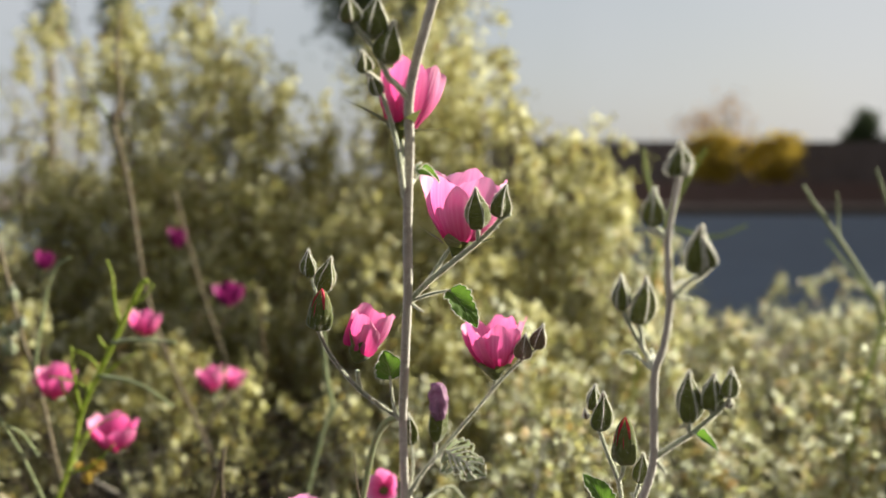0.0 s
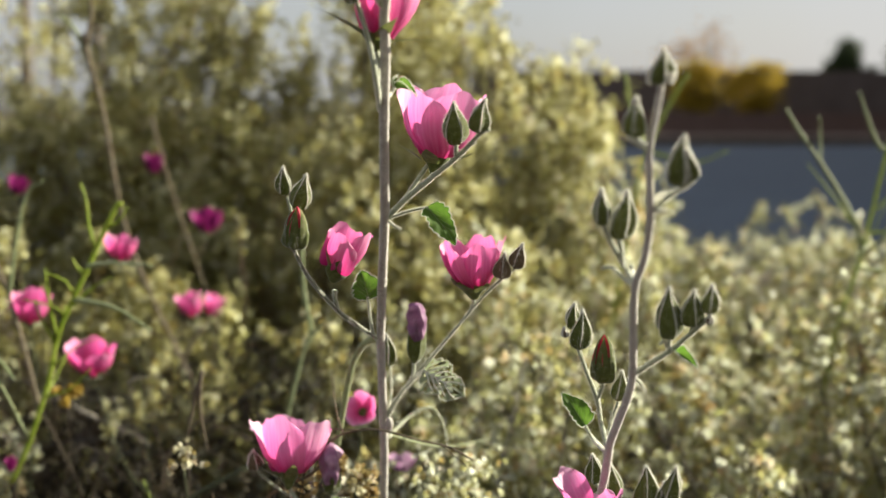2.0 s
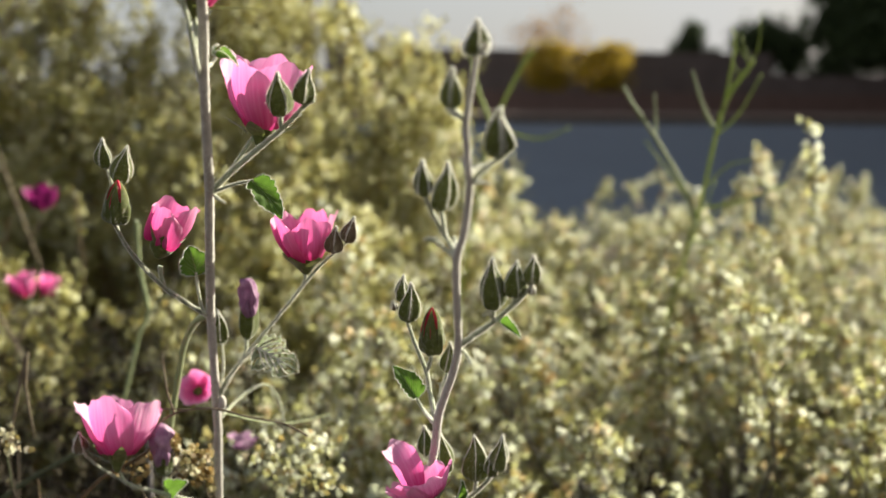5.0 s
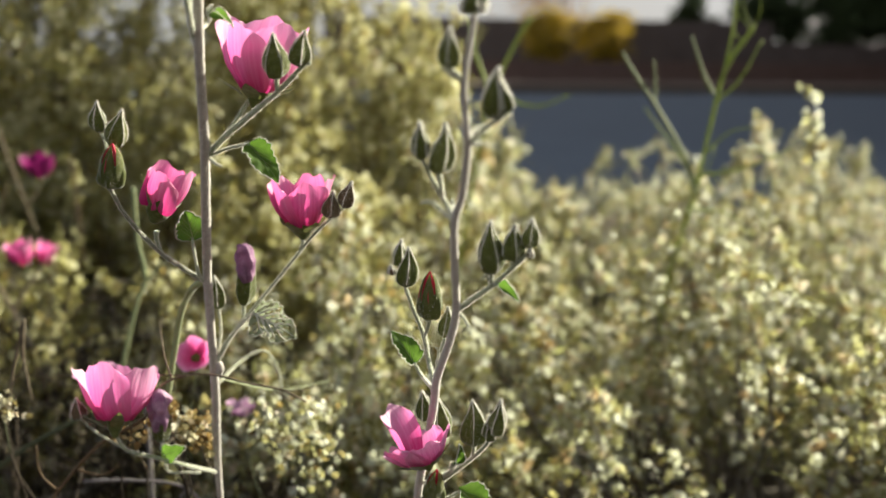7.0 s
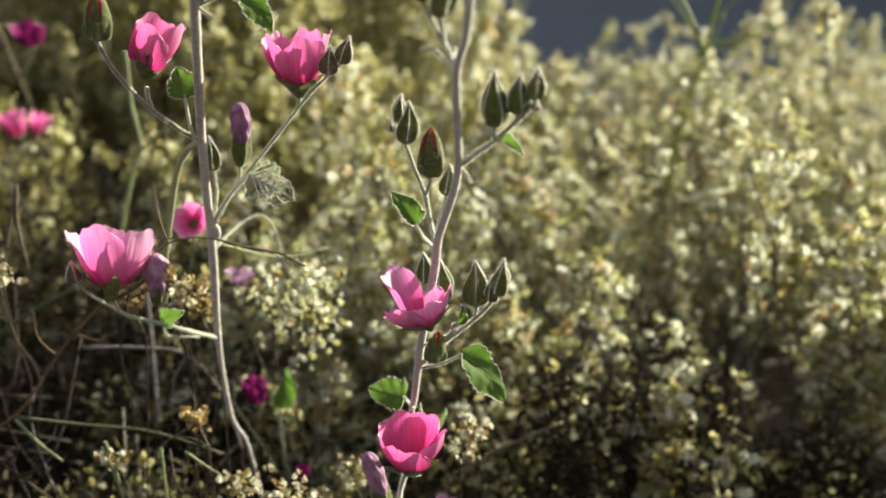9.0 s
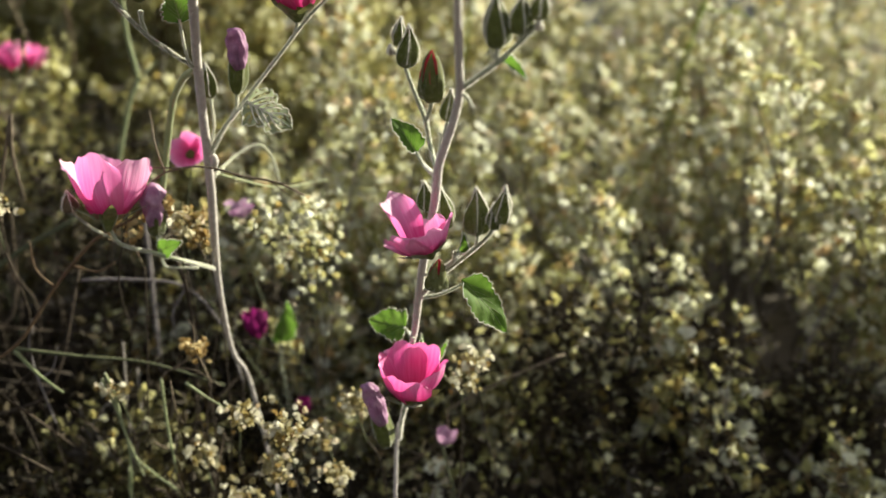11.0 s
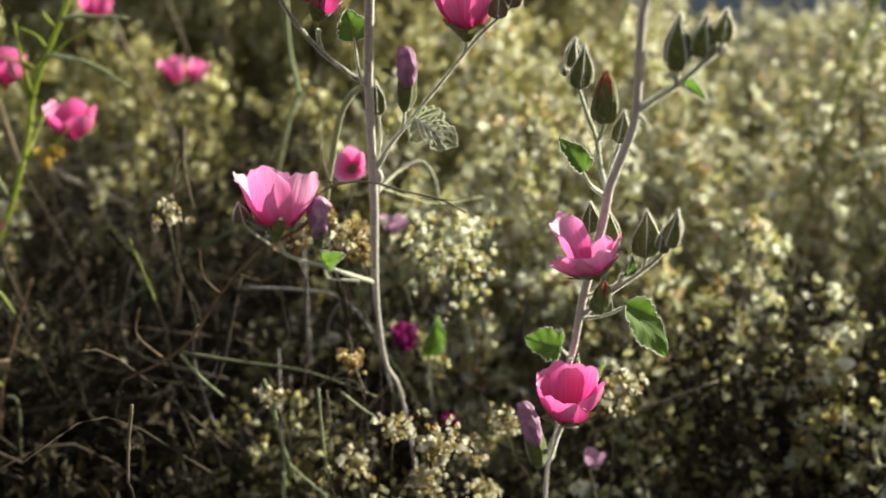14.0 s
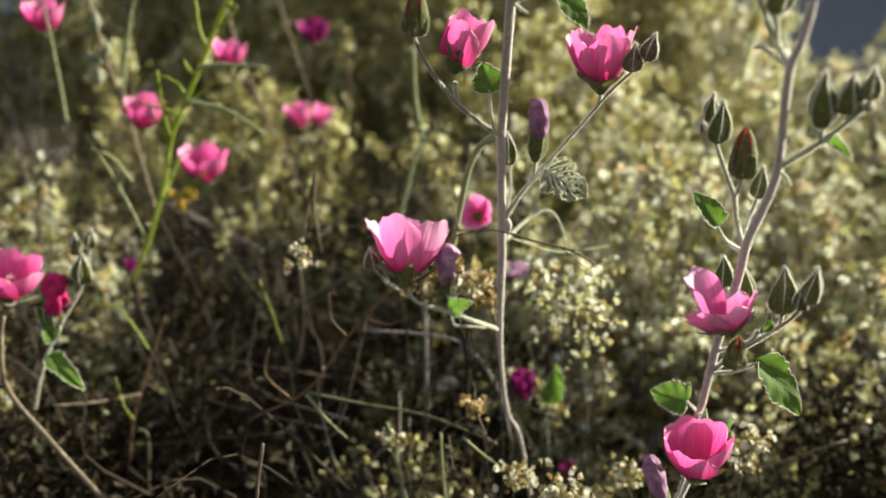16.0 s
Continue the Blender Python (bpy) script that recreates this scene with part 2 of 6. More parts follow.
def side_of(a):
    r = np.array((0.0, 0.0, 1.0)) if abs(a[2]) < 0.8 else np.array((1.0, 0.0, 0.0))
    u = unit(np.cross(a, r))
    return u, unit(np.cross(a, u))


def tube(g, pts, r0, r1, sides=10, per=5, wobble=0.06, knots=(), slim=False):
    """A tapering stem along pts. knots: shares of its length with a swollen node; slim: it thins towards its foot."""
    c = spline(pts, max(3, (len(pts) - 1) * per + 1))
    n = len(c)
    u = None
    v, f = [], []
    for i in range(n):
        d = unit(c[min(i + 1, n - 1)] - c[max(i - 1, 0)])
        if u is None:
            u, _ = side_of(d)
        u = unit(u - d * np.dot(u, d))
        w = np.cross(d, u)
        s = i / (n - 1)
        r = r0 + (r1 - r0) * s
        if slim:
            r *= float(np.interp(s, (0, 0.12, 0.21, 0.30), (0.5, 0.5, 0.72, 1)))
        for k in knots:
            r *= 1 + 0.45 * math.exp(-((s - k) / 0.018) ** 2)
        r *= 1 + random.uniform(-wobble, wobble)
        for j in range(sides):
            a = 2 * math.pi * j / sides
            v.append(c[i] + (u * math.cos(a) + w * math.sin(a)) * r)
    for i in range(n - 1):
        for j in range(sides):
            k = (j + 1) % sides
            f.append((i * sides + j, i * sides + k, (i + 1) * sides + k, (i + 1) * sides + j))
    f.append(tuple(range(sides))[::-1])
    f.append(tuple((n - 1) * sides + j for j in range(sides)))
    g.add(v, f)


PROFILE_U = (0, 0.05, 0.14, 0.27, 0.40, 0.55, 0.70, 0.82, 0.92, 1.0)
WILTED_R = (0.5, 0.75, 0.9, 0.92, 0.9, 0.95, 1.0, 0.95, 0.8, 0.45)
CALYX_R = (0.3, 0.55, 0.8, 0.96, 1.0, 0.98, 0.94, 0.88, 0.78, 0.62)
PROFILE_R = (0.22, 0.60, 0.90, 1.0, 0.97, 0.80, 0.50, 0.28, 0.15, 0.04)


def pod(g, base, tip, width, ribs=0.22, bend=0.06, sides=26, rings=18, shape=PROFILE_R, crumple=0.0):
    """A pointed, five-ribbed bud between base and tip. Returns the lines along its five ribs."""
    b, t = np.array(base, float), np.array(tip, float)
    a = t - b
    length = np.linalg.norm(a)
    a = unit(a)
    u, w = side_of(a)
    ang0 = random.uniform(0, 6.28)
    lean = (u * math.cos(ang0) + w * math.sin(ang0)) * length * bend
    v, f = [], []
    for i in range(rings):
        s = i / (rings - 1)
        r = float(np.interp(s, PROFILE_U, shape)) * width / 2
        for j in range(sides):
            th = 2 * math.pi * j / sides
            ridge = abs(math.cos(2.5 * th + ang0)) ** 7
            rr = r * (1 - ribs * 0.6 + ribs * 1.5 * ridge + random.uniform(-0.02, 0.02) + 0.16 * noise.noise(Vector((math.cos(th) * 3 + ang0, math.sin(th) * 3, s * 1.5))))
            if crumple:
                rr *= 1 + crumple * noise.noise(Vector((math.cos(th) * 2.2 + ang0, math.sin(th) * 2.2, s * 4.5)))
            v.append(b + a * length * s + lean * math.sin(s * math.pi) * s + (u * math.cos(th) + w * math.sin(th)) * rr)
    for i in range(rings - 1):
        for j in range(sides):
            k = (j + 1) % sides
            f.append((i * sides + j, i * sides + k, (i + 1) * sides + k, (i + 1) * sides + j))
    f.append(tuple(range(sides))[::-1])
    f.append(tuple((rings - 1) * sides + j for j in range(sides)))
    g.add(v, f)
    lines = []
    for k in range(5):
        th = (k * math.pi - ang0) / 2.5
        line = []
        for i in range(3, rings):
            s = i / (rings - 1)
            r = float(np.interp(s, PROFILE_U, shape)) * width / 2 * (1 + ribs * 0.9)
            line.append(b + a * length * s + lean * math.sin(s * math.pi) * s + (u * math.cos(th) + w * math.sin(th)) * r)
        lines.append(line)
    return lines


def blade(g, base, axis, out, length, width, rise, spread, curl=0.0, nu=8, nv=10, tipshape="round", ruffle=0.0, lift=0.0, phase=0.0):
    """A petal or sepal that starts at base, rises along axis and opens towards out; rise and spread are lists over its length."""
    a, r = unit(np.array(axis, float)), np.array(out, float)
    r = unit(r - a * np.dot(r, a))
    s_ = np.cross(a, r)
    v, f = [], []
    for i in range(nv + 1):
        t = i / nv
        h = float(np.interp(t, np.linspace(0, 1, len(rise)), rise)) * length
        q = float(np.interp(t, np.linspace(0, 1, len(spread)), spread)) * length
        if tipshape == "round":
            w = width * float(np.interp(t, (0, 0.15, 0.4, 0.7, 0.9, 1.0), (0.55, 0.75, 0.95, 1.0, 0.93, 0.72)))
        else:
            w = width * float(np.interp(t, (0, 0.2, 0.45, 0.7, 0.9, 1.0), (0.7, 1.0, 0.9, 0.55, 0.2, 0.03)))
        for j in range(nu + 1):
            x = 2 * j / nu - 1
            drop = 0.0
            if tipshape == "round":
                drop = length * (0.05 * x * x + 0.09 * x ** 4) * max(0, t - 0.5) / 0.5
                drop += length * ruffle * math.sin(x * 5.0 + phase) * max(0, t - 0.6) / 0.4
                drop -= length * 0.22 * ruffle * math.sin(x * 15.0 + 2 * phase) * max(0, t - 0.8) / 0.2
            rad = max(q, width * 0.35)
            th = x * w / rad * 0.5
            centre = np.array(base) + a * (h - drop) + r * (q - rad)
            wave = ruffle * length * (0.5 * math.sin(x * 5 + t * 4 + phase) + 0.3 * math.sin(x * 11 + t * 2 + 2 * phase)) * t
            v.append(centre + (r * math.cos(th) + s_ * math.sin(th)) * (rad + wave + lift * x * length))
    m = nu + 1
    for i in range(nv):
        for j in range(nu):
            f.append((i * m + j, i * m + j + 1, (i + 1) * m + j + 1, (i + 1) * m + j))
    g.add(v, f)
    g.a += [(i / nv, 2 * j / nu - 1 + phase) for i in range(nv + 1) for j in range(m)]


def fuzz(g, source, n, length, width=0.00006):
    """Fine down standing out from the faces of a part already built."""
    v = np.array(source.v)
    tri = np.array([q[:3] for q in source.f if len(q) <= 4])
    a, b, c = v[tri[:, 0]], v[tri[:, 1]], v[tri[:, 2]]
    nor = np.cross(b - a, c - a)
    area = np.linalg.norm(nor, axis=1)
    nor = nor / (area[:, None] + 1e-15)
    pick = np.random.choice(len(tri), n, p=area / area.sum())
    s = np.random.rand(n, 2)
    p = a[pick] + (b - a)[pick] * s[:, :1] + (c - a)[pick] * s[:, 1:]
    d = nor[pick] + np.random.normal(0, 0.28, (n, 3))
    d /= np.linalg.norm(d, axis=1)[:, None]
    w = np.cross(d, np.random.normal(0, 1, (n, 3)))
    w /= np.linalg.norm(w, axis=1)[:, None]
    ln = length * np.random.uniform(0.4, 1.2, (n, 1))
    vv = np.stack([p + w * width, p - w * width, p + d * ln], 1).reshape(-1, 3)
    g.add(vv, [(3 * i, 3 * i + 1, 3 * i + 2) for i in range(n)])


def side_branch(plant, pts, r0, r1, mat=None, name="branch", label="", down=900):
    g = Geo()
    tube(g, pts, r0 * 0.82, r1 * 0.82, sides=8, per=6, wobble=0.05)
    ob = part(name, g, mat or BRANCH, plant, label)
    if down:
        length = sum(np.linalg.norm(np.array(pts[i + 1]) - np.array(pts[i])) for i in range(len(pts) - 1))
        h = Geo()
        fuzz(h, g, max(40, int(down * length * 70)), 0.0006)
        part("down", h, HAIR, ob, kind="stuff")
    return ob


def bud(plant, base, tip, width, mat=None, label="", open_tip=None, down=330, name="bud", shape=PROFILE_R):
    """A closed bud; open_tip: the material of petals that show between its sepals."""
    g = Geo()
    b, t = np.array(base, float), np.array(tip, float)
    if open_tip:
        a = unit(t - b)
        ln = np.linalg.norm(t - b)
        pod(g, b, b + a * ln * 0.62, width, shape=(0.25, 0.6, 0.88, 1, 1.02, 1.0, 0.95, 0.8, 0.55, 0.3))
        u, w = side_of(a)
        ph = random.uniform(0, 6)
        for k in range(5):
            th = ph + k * 2 * math.pi / 5
            o = u * math.cos(th) + w * math.sin(th)
            blade(g, b + a * ln * 0.22, a, o, ln * 0.76, width * 0.58, (0, 0.25, 0.5, 0.75, 0.97), tuple(q * width / ln for q in (0.60, 0.64, 0.58, 0.42, 0.16)), tipshape="point", nu=4, nv=8)
        g.a = []
        ob = part(name, g, mat or CALYX, plant, label)
        p = Geo()
        pod(p, b + a * ln * 0.3, b + a * ln * 0.98, width * 0.72, ribs=0.3, shape=(0.8, 0.9, 1, 1, 0.95, 0.8, 0.6, 0.4, 0.22, 0.05))
        part("petal", p, open_tip, ob, "folded petals showing between the sepals")
    else:
        ridges = pod(g, b, t, width, shape=shape, ribs=0.30 if shape is PROFILE_R else 0.2, crumple=0.55 if shape is WILTED_R else 0.0)
        ob = part(name, g, mat or CALYX, plant, label)
    if down:
        h = Geo()
        if not open_tip and shape is PROFILE_R:
            for line in ridges:
                tube(h, line, 0.00013, 0.00022, sides=4, per=1, wobble=0.3)
            fuzz(h, h, int(3.0 * down), 0.0010)
        fuzz(h, g, int(down * 3 * max(0.3, width / 0.009) ** 2), 0.0007, 0.00004)
        part("down", h, HAIR, ob, kind="stuff")
    return ob


def flower(plant, base, axis, height, radius, mat, flare=0.0, twist=0.0, sepals=True, petals=5, ruffle=0.035, label="", tall=None, column=True, sepal_flare=0.07, sepal_len=0.25, cup=1.0, wide=1.62):
    """A cup of overlapping petals on a green calyx. tall: per-petal shares of the height."""
    b, a = np.array(base, float), unit(np.array(axis, float))
    u, w = side_of(a)
    g = Geo()
    pod(g, b - a * height * 0.30, b + a * height * 0.10, radius * 0.74 * cup, shape=(0.24, 0.30, 0.40, 0.54, 0.68, 0.82, 0.9, 0.9, 0.7, 0.3), ribs=0.08)
    ob = part("flower", g, CALYX, plant, label)
    if sepals:
        for k in range(5):
            th = twist + 0.5 + k * 2 * math.pi / 5
            sg = Geo()
            hs = height * sepal_len * random.uniform(0.9, 1.12)
            blade(sg, b - a * height * 0.10, a, u * math.cos(th) + w * math.sin(th), hs, radius * 0.50 * cup, (0, 0.3, 0.58, 0.82, 1.0), tuple(q * radius / hs for q in (0.40, 0.56, 0.76 + sepal_flare * 0.4, 0.90 + sepal_flare, 0.97 + 2 * sepal_flare)), tipshape="point", nu=4, nv=8)
            part("sepal", sg, CALYX, ob)
    for k in range(petals):
        th = twist + k * 2 * math.pi / petals + random.uniform(-0.13, 0.13)
        open_ = flare + random.uniform(-0.07, 0.07)
        hk = height * (tall[k % len(tall)] if tall else random.uniform(0.93, 1.05))
        q = radius / hk
        pg = Geo()
        blade(pg, b, a, u * math.cos(th) + w * math.sin(th), hk, radius * wide, (0, 0.13, 0.34, 0.58, 0.80, 1.0),
              (0.30 * q, 0.56 * q, 0.82 * q, 0.96 * q, (1.0 + open_ * 0.4) * q, (1.02 + open_) * q), ruffle=ruffle, lift=0.07, phase=random.uniform(0, 6), nu=14, nv=14)
        part("petal", pg, mat, ob)
    if column:
        c = Geo()
        tube(c, [b + a * height * 0.1, b + a * height * 0.55], radius * 0.09, radius * 0.05, sides=6, per=3)
        for k in range(26):
            s = 0.25 + 0.3 * random.random()
            d = unit(np.random.normal(0, 1, 3))
            p = b + a * height * s + d * radius * 0.16
            tube(c, [b + a * height * (s - 0.03), p], radius * 0.012, radius * 0.012, sides=3, per=1)
            pod(c, p - a * radius * 0.03, p + a * radius * 0.03, radius * 0.055, sides=5, rings=4, ribs=0)
        part("stamen_column", c, STAMEN, ob)
    return ob


def leaf(plant, base, tip, normal, width, fold=0.25, curl=0.15, teeth=9, mat=None, label="", lobe=0.0, rim=True, eaten=False):
    """A broad toothed leaf, folded along its midrib, with downy margins."""
    b, t, n = np.array(base, float), np.array(tip, float), np.array(normal, float)
    ln = np.linalg.norm(t - b)
    a = unit(t - b)
    n = unit(n - a * np.dot(n, a))
    s = np.cross(a, n)
    nv, nu = (54, 20) if eaten else (36, 12)
    v, f = [], []
    ph = random.uniform(0, 6)
    for i in range(nv + 1):
        q = i / nv
        half = width / 2 * float(np.interp(q, (0, 0.03, 0.12, 0.28, 0.5, 0.78, 0.94, 1.0), (0.2, 0.66, 0.96, 1.0, 0.86, 0.52, 0.22, 0.02)))
        for j in range(nu + 1):
            x = 2 * j / nu - 1
            tooth = 1 + abs(x) ** 3 * (0.09 * (abs(math.sin(q * math.pi * teeth * 0.8 + (0.4 if x > 0 else 0) + ph)) - 0.5) * 2 + 0.22 * noise.noise(Vector((q * 5.5 + ph, 2.0 if x > 0 else -2.0, 0.5))))
            tooth -= lobe * abs(x) ** 2 * max(0, math.sin(q * 14 + (0.8 if x > 0 else 0)))
            veins = 0.02 * math.sin((q * 7 - abs(x) * 1.6) * math.pi) * width
            lift = fold * abs(x) * half * 1.4 - curl * ln * (q - 0.4) ** 2 + veins * abs(x) + 0.03 * ln * math.sin(q * 5 + x * 3 + ph)
            v.append(b + a * ln * q + s * half * x * tooth * math.cos(fold * 0.6) + n * lift)
    m = nu + 1
    for i in range(nv):
        for j in range(nu):
            if eaten and 2 < i < nv - 3 and 0 < j < nu - 1 and abs(j - nu / 2 + 0.5) > 1.1 and noise.noise(Vector((i * 0.20, j * 0.40, 4.0))) > 0.06:
                continue
            f.append((i * m + j, i * m + j + 1, (i + 1) * m + j + 1, (i + 1) * m + j))
    g = Geo()
    g.add(v, f)
    ob = part("leaf", g, mat or LEAF, plant, label)
    if rim and width > 0.009:
        k = Geo()
        mid = nu // 2
        tube(k, [v[i * m + mid] for i in range(0, nv, 3)], width * (0.035 if eaten else 0.016), width * 0.008, sides=5, per=2)
        for i0 in (0.07, 0.2, 0.33, 0.5):
            for sgn in (-1, 1):
                line = [v[min(nv, int(nv * (i0 + 0.085 * q))) * m + mid + sgn * q * (nu // 10)] for q in range(0, 5)]
                tube(k, line, width * (0.026 if eaten else 0.009), width * (0.014 if eaten else 0.003), sides=4, per=2)
        part("vein", k, HAIR if eaten else VEIN, ob, "pale raised veins")
    if rim:
        h = Geo()
        edge = [v[i * m] for i in range(nv + 1)] + [v[i * m + nu] for i in range(nv, -1, -1)]
        tube(h, edge, 0.00016, 0.00016, sides=4, per=1, wobble=0.3)
        fuzz(h, h, 500, 0.0007)
        part("down", h, HAIR, ob, kind="stuff")
    return ob


# ---- ground, road and the far side ----
def ground_height(x, y):
    return 0.03 * noise.noise(Vector((x * 0.8, y * 0.8, 3.0))) + 0.012 * noise.noise(Vector((x * 5, y * 5, 7.0)))


g = Geo()
xs = np.concatenate([-np.geomspace(2500, 3, 14), np.linspace(-2.5, 3.5, 60), np.geomspace(4, 2500, 14)])
ys = np.concatenate([-np.geomspace(2500, 2, 12), np.linspace(-1.5, 3.40, 50), (3.42, 3.44, 3.60, 3.62, 12, 21.6, 21.62, 21.8, 21.82, 24.0, 40, 120, 500, 2500)])
for y in ys:
    for x in xs:
        if 3.61 < y < 21.61:
            z = -0.15
        elif 3.40 < y < 23:
            z = 0.0
        else:
            z = ground_height(x, y) if abs(x) < 30 and y < 3.40 and y > -10 else 0.0
        g.v.append((x, y, z))
m = len(xs)
for i in range(len(ys) - 1):
    for j in range(m - 1):
        g.f.append((i * m + j, i * m + j + 1, (i + 1) * m + j + 1, (i + 1) * m + j))
tagged(part("ground", g, SOIL), "dark brown bare soil under the shrubs", "ground", kind="structure")


def slab(name, x0, x1, y0, y1, z0, z1, mat, label, category):
    s = Geo()
    s.add([(x0, y0, z0), (x1, y0, z0), (x1, y1, z0), (x0, y1, z0), (x0, y0, z1), (x1, y0, z1), (x1, y1, z1), (x0, y1, z1)],
          [(3, 2, 1, 0), (4, 5, 6, 7), (0, 1, 5, 4), (1, 2, 6, 5), (2, 3, 7, 6), (3, 0, 4, 7)])
    return tagged(part(name, s, mat, smooth=False), label, category, kind="structure")


slab("road", -120, 160, 3.63, 21.6, -0.16, -0.144, ASPHALT, "shaded blue-grey asphalt street", "road")
# The near kerb takes the darkened gravel colour.
slab("kerb_near", -120, 160, 3.44, 3.60, -0.05, 0.012, GRAVEL, "dark brown concrete kerb beside the street", "kerb")
# The far kerb takes the wall's brown, which stands in for shade on it.
slab("kerb_far", -120, 160, 21.63, 21.79, -0.05, 0.012, WALL, "concrete kerb on the far side, coloured brown in place of shade", "kerb")
slab("verge_far", -120, 160, 21.83, 25.4, -0.02, 0.010, GRAVEL, "reddish-brown gravel verge on the far side, toned for shade", "verge")


def shade_wall(a, b, height, thick):
    """A tall plain wall added beyond the view only to keep the street in shade."""
    d = unit(np.array((b[0] - a[0], b[1] - a[1], 0.0)))
    n = np.array((d[1], -d[0], 0)) * thick
    p = [np.array((a[0], a[1], -0.2)), np.array((b[0], b[1], -0.2))]
    p = p + [p[1] + n, p[0] + n]
    s = Geo()
    s.add(p + [q + np.array((0, 0, height)) for q in p], [(3, 2, 1, 0), (4, 5, 6, 7), (0, 1, 5, 4), (1, 2, 6, 5), (2, 3, 7, 6), (3, 0, 4, 7)])
    return tagged(part("wall_side", s, WALL, smooth=False), "unseen tall brown wall added to shade the street", "wall", kind="structure")


# Added blocker out of view; its height sets how far the shade reaches.
shade_wall((5.5, 6.5), (28, 40), 7.4, 0.4)


def far_wall(x0, x1, y, height):
    w = thing("wall_far", (x0, y, 0), "brown block garden wall across the street", "wall", kind="structure")
    g = Geo()
    n = int((x1 - x0) / 0.4)
    rows_ = int(height / 0.2)
    for r in range(rows_):
        off = 0.2 * (r % 2)
        for i in range(n):
            a = x0 + i * 0.4 + off
            d = random.uniform(0, 0.006)
            z = r * 0.2
            g.add([(a + 0.006, y - d, z + 0.006), (a + 0.394, y - d, z + 0.006), (a + 0.394, y + 0.2, z + 0.006), (a + 0.006, y + 0.2, z + 0.006),
                   (a + 0.006, y - d, z + 0.194), (a + 0.394, y - d, z + 0.194), (a + 0.394, y + 0.2, z + 0.194), (a + 0.006, y + 0.2, z + 0.194)],
                  [(4, 5, 6, 7), (0, 1, 5, 4), (1, 2, 6, 5), (3, 0, 4, 7)])
    part("block", g, WALL, w, smooth=False, kind="stuff")
    c = Geo()
    c.add([(x0, y + 0.02, 0), (x1, y + 0.02, 0), (x1, y + 0.18, 0), (x0, y + 0.18, 0), (x0, y + 0.02, height - 0.01), (x1, y + 0.02, height - 0.01), (x1, y + 0.18, height - 0.01), (x0, y + 0.18, height - 0.01)],
          [(4, 5, 6, 7), (0, 1, 5, 4), (1, 2, 6, 5), (2, 3, 7, 6), (3, 0, 4, 7)])
    part("mortar", c, WALL, w, smooth=False)
    k = Geo()
    k.add([(x0, y - 0.03, height), (x1, y - 0.03, height), (x1, y + 0.23, height), (x0, y + 0.23, height), (x0, y - 0.03, height + 0.08), (x1, y - 0.03, height + 0.08), (x1, y + 0.23, height + 0.08), (x0, y + 0.23, height + 0.08)],
          [(3, 2, 1, 0), (4, 5, 6, 7), (0, 1, 5, 4), (1, 2, 6, 5), (2, 3, 7, 6), (3, 0, 4, 7)])
    part("coping", k, WALL, w, smooth=False)


far_wall(0.8, 18, 25.5, 0.4)
slab("fence_far_low", 13.42, 26, 29.0, 29.2, -0.02, 0.98, FENCE, "low dark brown board fence behind the garden wall", "fence")
slab("fence_far", 1.2, 13.4, 29.0, 29.2, -0.02, 1.56, FENCE, "dark brown board fence behind the garden wall", "fence")


def leaves_mesh(points, length, width, up=0.3):
    """Small folded leaves at the points, turned at random."""
    n = len(points)
    d = np.random.normal(0, 1, (n, 3))
    d[:, 2] += up
    d /= np.linalg.norm(d, axis=1)[:, None]
    s = np.cross(d, np.random.normal(0, 1, (n, 3)))
    s /= np.linalg.norm(s, axis=1)[:, None]
    k = np.cross(d, s)
    ln = length * np.random.uniform(0.6, 1.3, (n, 1))
    wd = width * np.random.uniform(0.7, 1.2, (n, 1))
    p = np.asarray(points)
    mid = p + d * ln * 0.5
    v = np.stack([p, mid + s * wd * 0.5 + k * wd * 0.25, p + d * ln, mid - s * wd * 0.5 + k * wd * 0.25], 1).reshape(-1, 3)
    f = []
    for i in range(n):
        o = 4 * i
        f += [(o, o + 1, o + 2), (o, o + 2, o + 3)]
    g = Geo()
    g.v, g.f = [tuple(q) for q in v.tolist()], f
    return g


def fruits_mesh(points, size, coarse=False):
    """Four-winged papery fruits: four curled, notched fan-shaped wings round an axis."""
    n = len(points)
    d = np.random.normal(0, 1, (n, 3))
    d /= np.linalg.norm(d, axis=1)[:, None]
    s = np.cross(d, np.random.normal(0, 1, (n, 3)))
    s /= np.linalg.norm(s, axis=1)[:, None]
    k = np.cross(d, s)
    sz = size * np.random.uniform(0.45, 1.3, (n, 1))
    p = np.asarray(points)
    v = [p + d * sz * 0.45, p - d * sz * 0.5]
    for q, c in ((s, k), (k, -s), (-s, -k), (-k, s)):
        j = np.random.uniform(0.6, 1.3, (n, 1))
        b = np.random.uniform(-0.2, 0.35, (n, 1))
        v += [p + (q * 0.42 + c * b) * sz * j + d * sz * 0.46, p + (q * 0.62 + c * b * 1.6) * sz * j + d * sz * 0.10, p + (q * 0.36 + c * b * 0.6) * sz * j - d * sz * 0.30]
    v = np.stack(v, 1).reshape(-1, 3)
    f = []
    for i in range(n):
        o = 14 * i
        for w in range(4):
            a = o + 2 + 3 * w
            f += [(o, a, a + 1), (o, a + 1, o + 1)] if coarse else [(o, a, a + 1), (o, a + 1, o + 1), (o + 1, a + 1, a + 2)]
    g = Geo()
    g.v, g.f = [tuple(q) for q in v.tolist()], f
    return g


